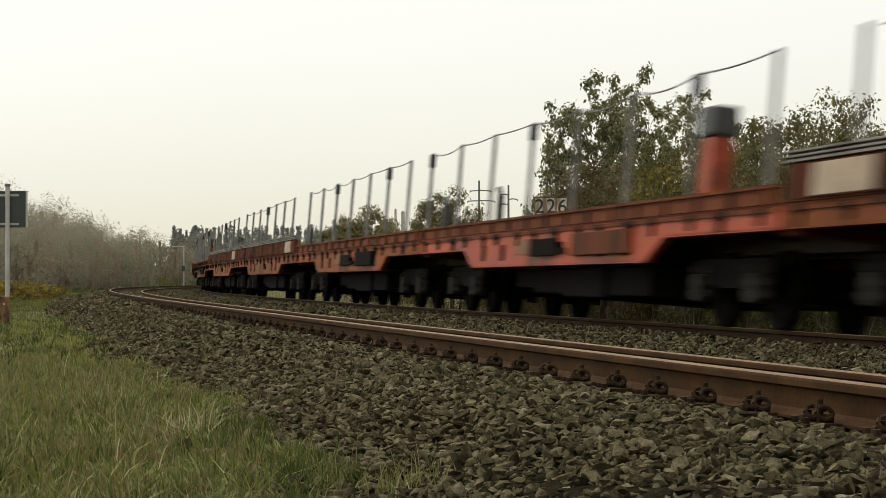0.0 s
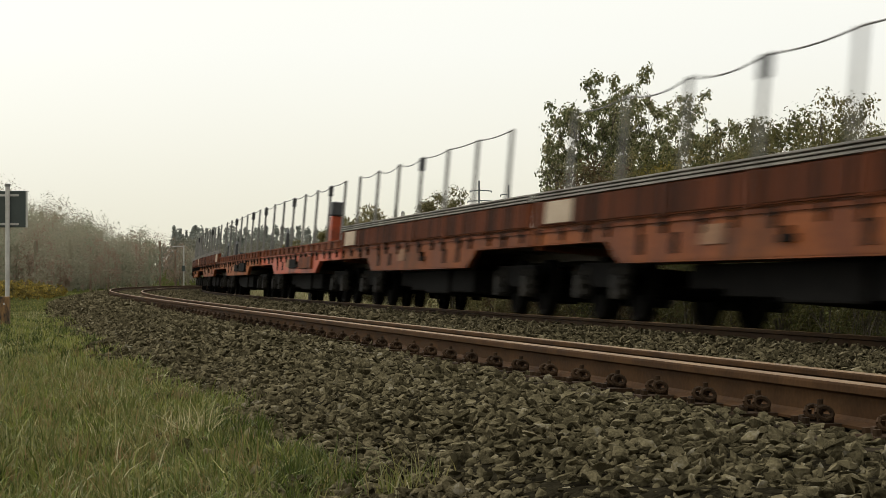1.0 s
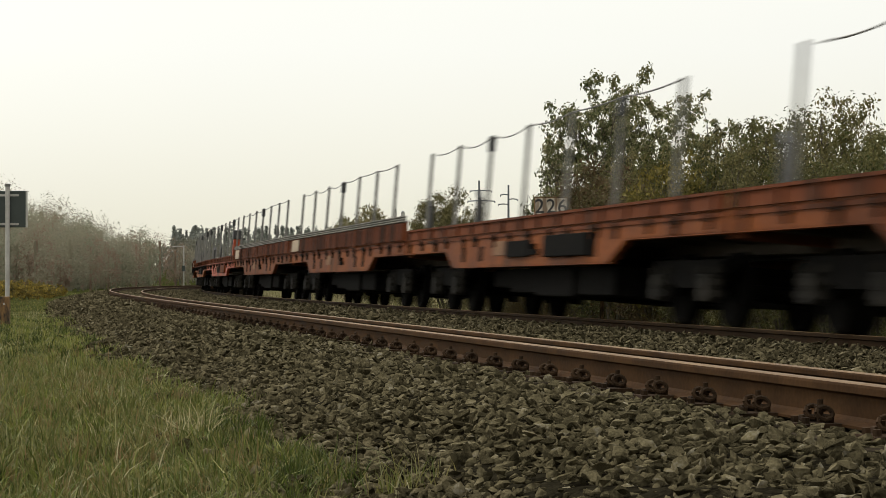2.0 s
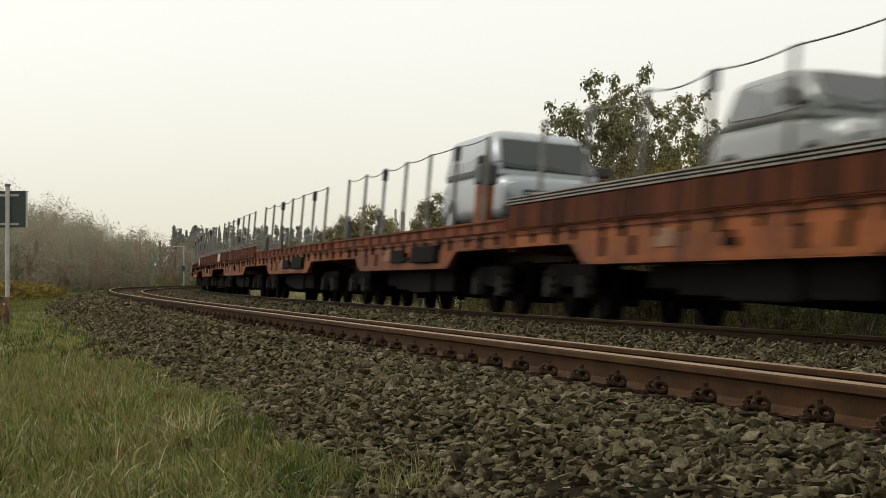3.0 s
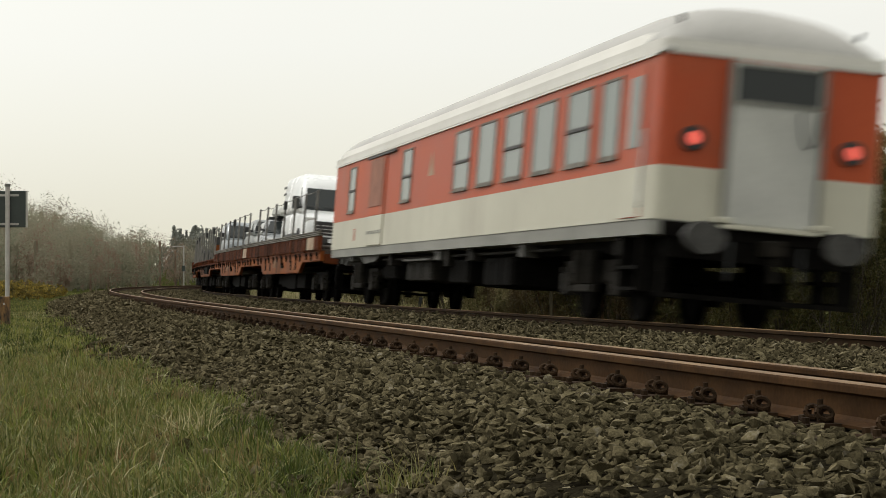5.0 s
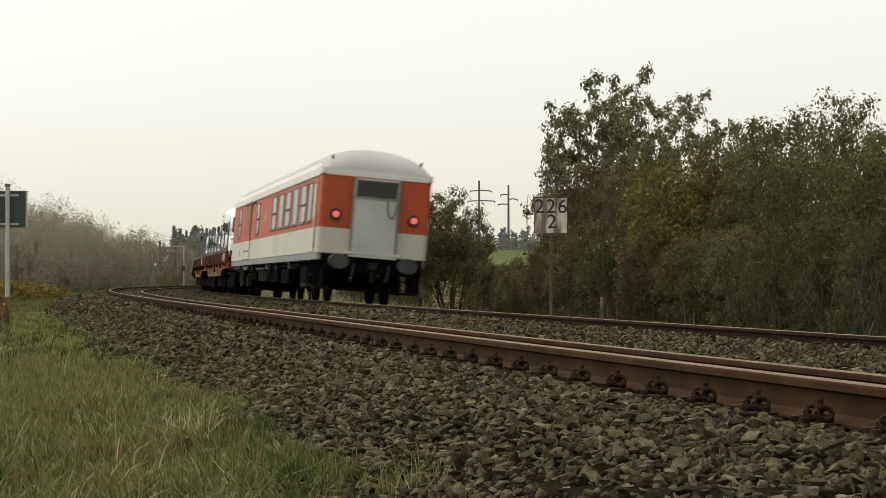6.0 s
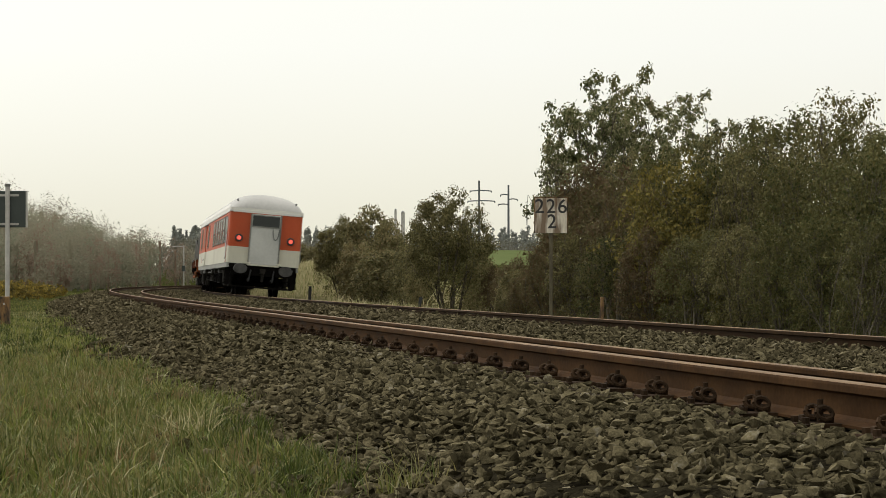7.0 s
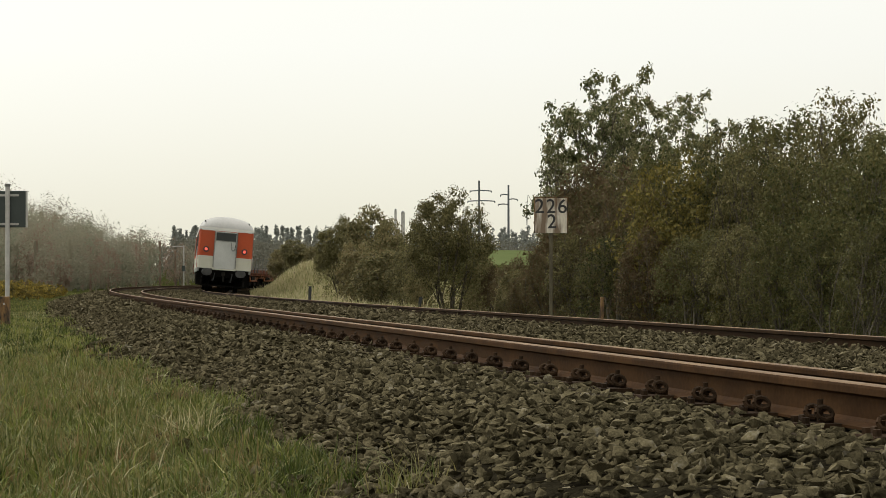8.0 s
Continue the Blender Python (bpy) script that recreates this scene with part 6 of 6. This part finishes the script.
def facing(x, y, z):
    """A pose at x, y, z whose local y axis points away from the eye and x to the right."""
    return Matrix.Translation((x, y, z)) @ Matrix.Rotation(math.atan2(y - EYE[1], x - EYE[0]) - math.pi / 2, 4, "Z")


def hectometre_board():
    t = tagged(new("distance_board"), "weathered white board with black numbers on a wooden post", "sign")
    d = 44.0
    x = d * (975.2 - 784) / 3700
    zf = lambda yy: EYE[2] + d * math.tan(math.atan((441 - yy) / 3700) + radians(0.879))
    t.matrix_basis = facing(x, d, 0)
    w = 58 / 3700 * d / 2
    z0, z1 = zf(413), zf(350)
    part("board", box(B(), -w, w, -0.012, 0.012, z0, z1, 0.006), M_SIGN, t, "stained white enamel board")
    part("board_rim", box(B(), -w - 0.006, w + 0.006, -0.018, 0.018, z1 - 0.012, z1 + 0.012), M_STUMP, t, "rusty upper rim")
    for sx in (-w, w):
        part("board_rim", box(B(), sx - 0.009, sx + 0.009, -0.017, 0.017, z0 - 0.004, z1 - 0.013), M_STUMP, t, "rusty side rim")
    part("post", box(B(), -0.036, 0.036, 0.02, 0.10, -1.1, z1 - 0.03, 0.01), M_POSTWOOD, t, "weathered wooden post")
    up = Matrix.Rotation(radians(90), 4, "X")
    for q, digit in zip((-0.24, 0.0, 0.24), "226"):
        text_mesh(digit, 0.42, M_INK, t, Matrix.Translation((q, -0.016, z1 - 0.20)) @ up, "number")
    text_mesh("2", 0.42, M_INK, t, Matrix.Translation((0.02, -0.016, z1 - 0.52)) @ up, "number")


def signal_board():
    """The grey back of a board on a pale post by the meadow, with a painted stump at its foot."""
    d = 38.0
    zf = lambda yy: EYE[2] + d * math.tan(math.atan((441 - yy) / 3700) + radians(0.879))
    px = lambda xx: (xx - 784) / 3700 * d
    t = tagged(new("signal_board"), "dark grey back of a square board on a pale metal post", "sign")
    t.matrix_basis = Matrix.Translation((px(13), d, 0))
    o = px(13)
    part("post", rod(B(), (0, 0, -0.55), (0, 0, zf(325)), 0.042, seg=12), M_PALE, t, "pale galvanised post")
    part("post_cap", rod(B(), (0, 0, zf(330)), (0, 0, zf(325)), 0.055, 0.045, 12), M_POST, t)
    part("board", box(B(), px(-20) - o, px(44) - o, 0.05, 0.075, zf(402), zf(337), 0.01), M_BOARD, t, "dark grey board seen from behind")
    part("board_edge", box(B(), px(44) - o + 0.002, px(47) - o, 0.045, 0.08, zf(402), zf(337)), M_PALE, t, "pale rim")
    for yy in (345, 396):
        part("clamp", box(B(), px(-14) - o, px(32) - o, 0.036, 0.048, zf(yy) - 0.02, zf(yy) + 0.02), M_PALE, t)
    st = tagged(new("marker_stump"), "weathered stump with faded orange paint in the grass", "post")
    st.matrix_basis = Matrix.Translation((px(17), d - 0.4, -0.5))
    part("stump", box(B(), -0.085, 0.085, -0.08, 0.08, 0, zf(524) + 0.5, 0.02), M_STUMP, st)
    part("plate", rod(B(), (0.0, -0.081, zf(537) + 0.5), (0.0, -0.09, zf(537) + 0.5), 0.02, seg=10), M_PALE, st)


def small_posts():
    for xx, yb, yt, w, mat, lab in ((1062, 562, 530, 0.032, M_STUMP, "small pale wooden marker post by the rail"), (547, 528, 508, 0.06, M_TRIM, "short dark post on the bank"),
                                    (733, 542, 527, 0.05, M_TRIM, "short leaning dark post on the bank"), (80, 530, 512, 0.05, M_POSTWOOD, "small wooden post in the weeds")):
        d = {1062: 34.0, 547: 85.0, 733: 62.0, 80: 110.0}[xx]
        zf = lambda yy: EYE[2] + d * math.tan(math.atan((441 - yy) / 3700) + radians(0.879))
        t = tagged(new("marker_post"), lab, "post")
        t.matrix_basis = Matrix.Translation(((xx - 784) / 3700 * d, d, zf(yb) - 0.7)) @ Matrix.Rotation(radians(12 if xx == 733 else 2), 4, "Y")
        part("shaft", box(B(), -w, w, -w, w, 0, zf(yt) - zf(yb) + 0.7, 0.01), mat, t)
        part("cap", box(B(), -w * 1.1, w * 1.1, -w * 1.1, w * 1.1, zf(yt) - zf(yb) + 0.7, zf(yt) - zf(yb) + 0.73, 0.005), mat, t)


def pylon(xx, yt, arms, d):
    zf = lambda yy: EYE[2] + d * math.tan(math.atan((441 - yy) / 3700) + radians(0.879))
    k = d / 3700
    t = tagged(new("power_pylon"), "distant slim power-line pylon with crossarms against the sky", "pylon", "distant pylons")
    t.matrix_basis = Matrix.Translation(((xx - 784) * k, d, 0))
    part("mast", rod(B(), (0, 0, -2), (0, 0, zf(yt)), 2.6 * k, 1.6 * k, 8), M_PYLON, t)
    for yy, a, b in arms:
        bm = B()
        n = 10
        last = (a * k, 0, zf(yy) - 0.6 * k)
        for i in range(1, n + 1):
            u = i / n
            p = ((a + (b - a) * u) * k, 0, zf(yy) - 0.6 * k + 1.2 * k * math.sin(math.pi * u))
            rod(bm, last, p, 1.0 * k, seg=6)
            last = p
        part("crossarm", bm, M_PYLON, t)
        for q in (a, b):
            part("insulator", rod(B(), (q * k, 0, zf(yy) - 0.4 * k), (q * k, 0, zf(yy) - 3.5 * k), 0.9 * k, seg=6), M_PYLON, t)


def silos():
    d = 300.0
    k = d / 3700
    zf = lambda yy: EYE[2] + d * math.tan(math.atan((441 - yy) / 3700) + radians(0.879))
    for xx, w, yt in ((700, 2.2, 372), (713, 3.5, 376)):
        t = tagged(new("farm_silo"), "pale grey farm silo far beyond the bushes", "silo", "farm silos")
        t.matrix_basis = Matrix.Translation(((xx - 784) * k, d, 0))
        part("shell", rod(B(), (0, 0, -2), (0, 0, zf(yt)), w * k, seg=16), M_PALE, t)
        part("roof", rod(B(), (0, 0, zf(yt)), (0, 0, zf(yt - 2)), w * k * 1.05, w * k * 0.3, 16), M_PYLON, t)


def gantry():
    """A grey equipment mast beside the bend."""
    d = 230.0
    k = d / 3700
    zf = lambda yy: EYE[2] + d * math.tan(math.atan((441 - yy) / 3700) + radians(0.879))
    t = tagged(new("signal_mast"), "hazy grey signal mast at the far bend", "signal")
    t.matrix_basis = Matrix.Translation(((325 - 784) * k, d, 0))
    part("mast", rod(B(), (0, 0, -0.8), (0, 0, zf(434)), 1.3 * k, seg=8), M_PALE, t)
    part("signal_head", box(B(), -3.0 * k, 3.0 * k, -0.2, 0.0, zf(480), zf(470), 0.05), M_BOARD, t)
    part("arm", box(B(), -20 * k, 0, -0.05, 0.05, zf(437), zf(435)), M_PALE, t)


hectometre_board()
signal_board()
small_posts()
pylon(848, 320, [(338, -16, 22), (356, -20, 28)], 420.0)
pylon(900, 328, [(345, -14, 0), (353, 0, 16), (362, -18, 0)], 520.0)
silos()
gantry()


def motions():
    """The train runs away along the far track; its loads ride with their wagons."""
    times = [0.2 * i for i in range(41)]
    walk(the_coach, [(t, ride(coach_s(t), 9.5)) for t in times])
    for ob, ahead in wagons:
        walk(ob, [(t, ride(coach_s(t) + ahead, 6.75)) for t in times])
    for ob, i, local in loads:
        walk(ob, [(t, ride(coach_s(t) + wagons[i][1], 6.75) @ local) for t in times])


motions()
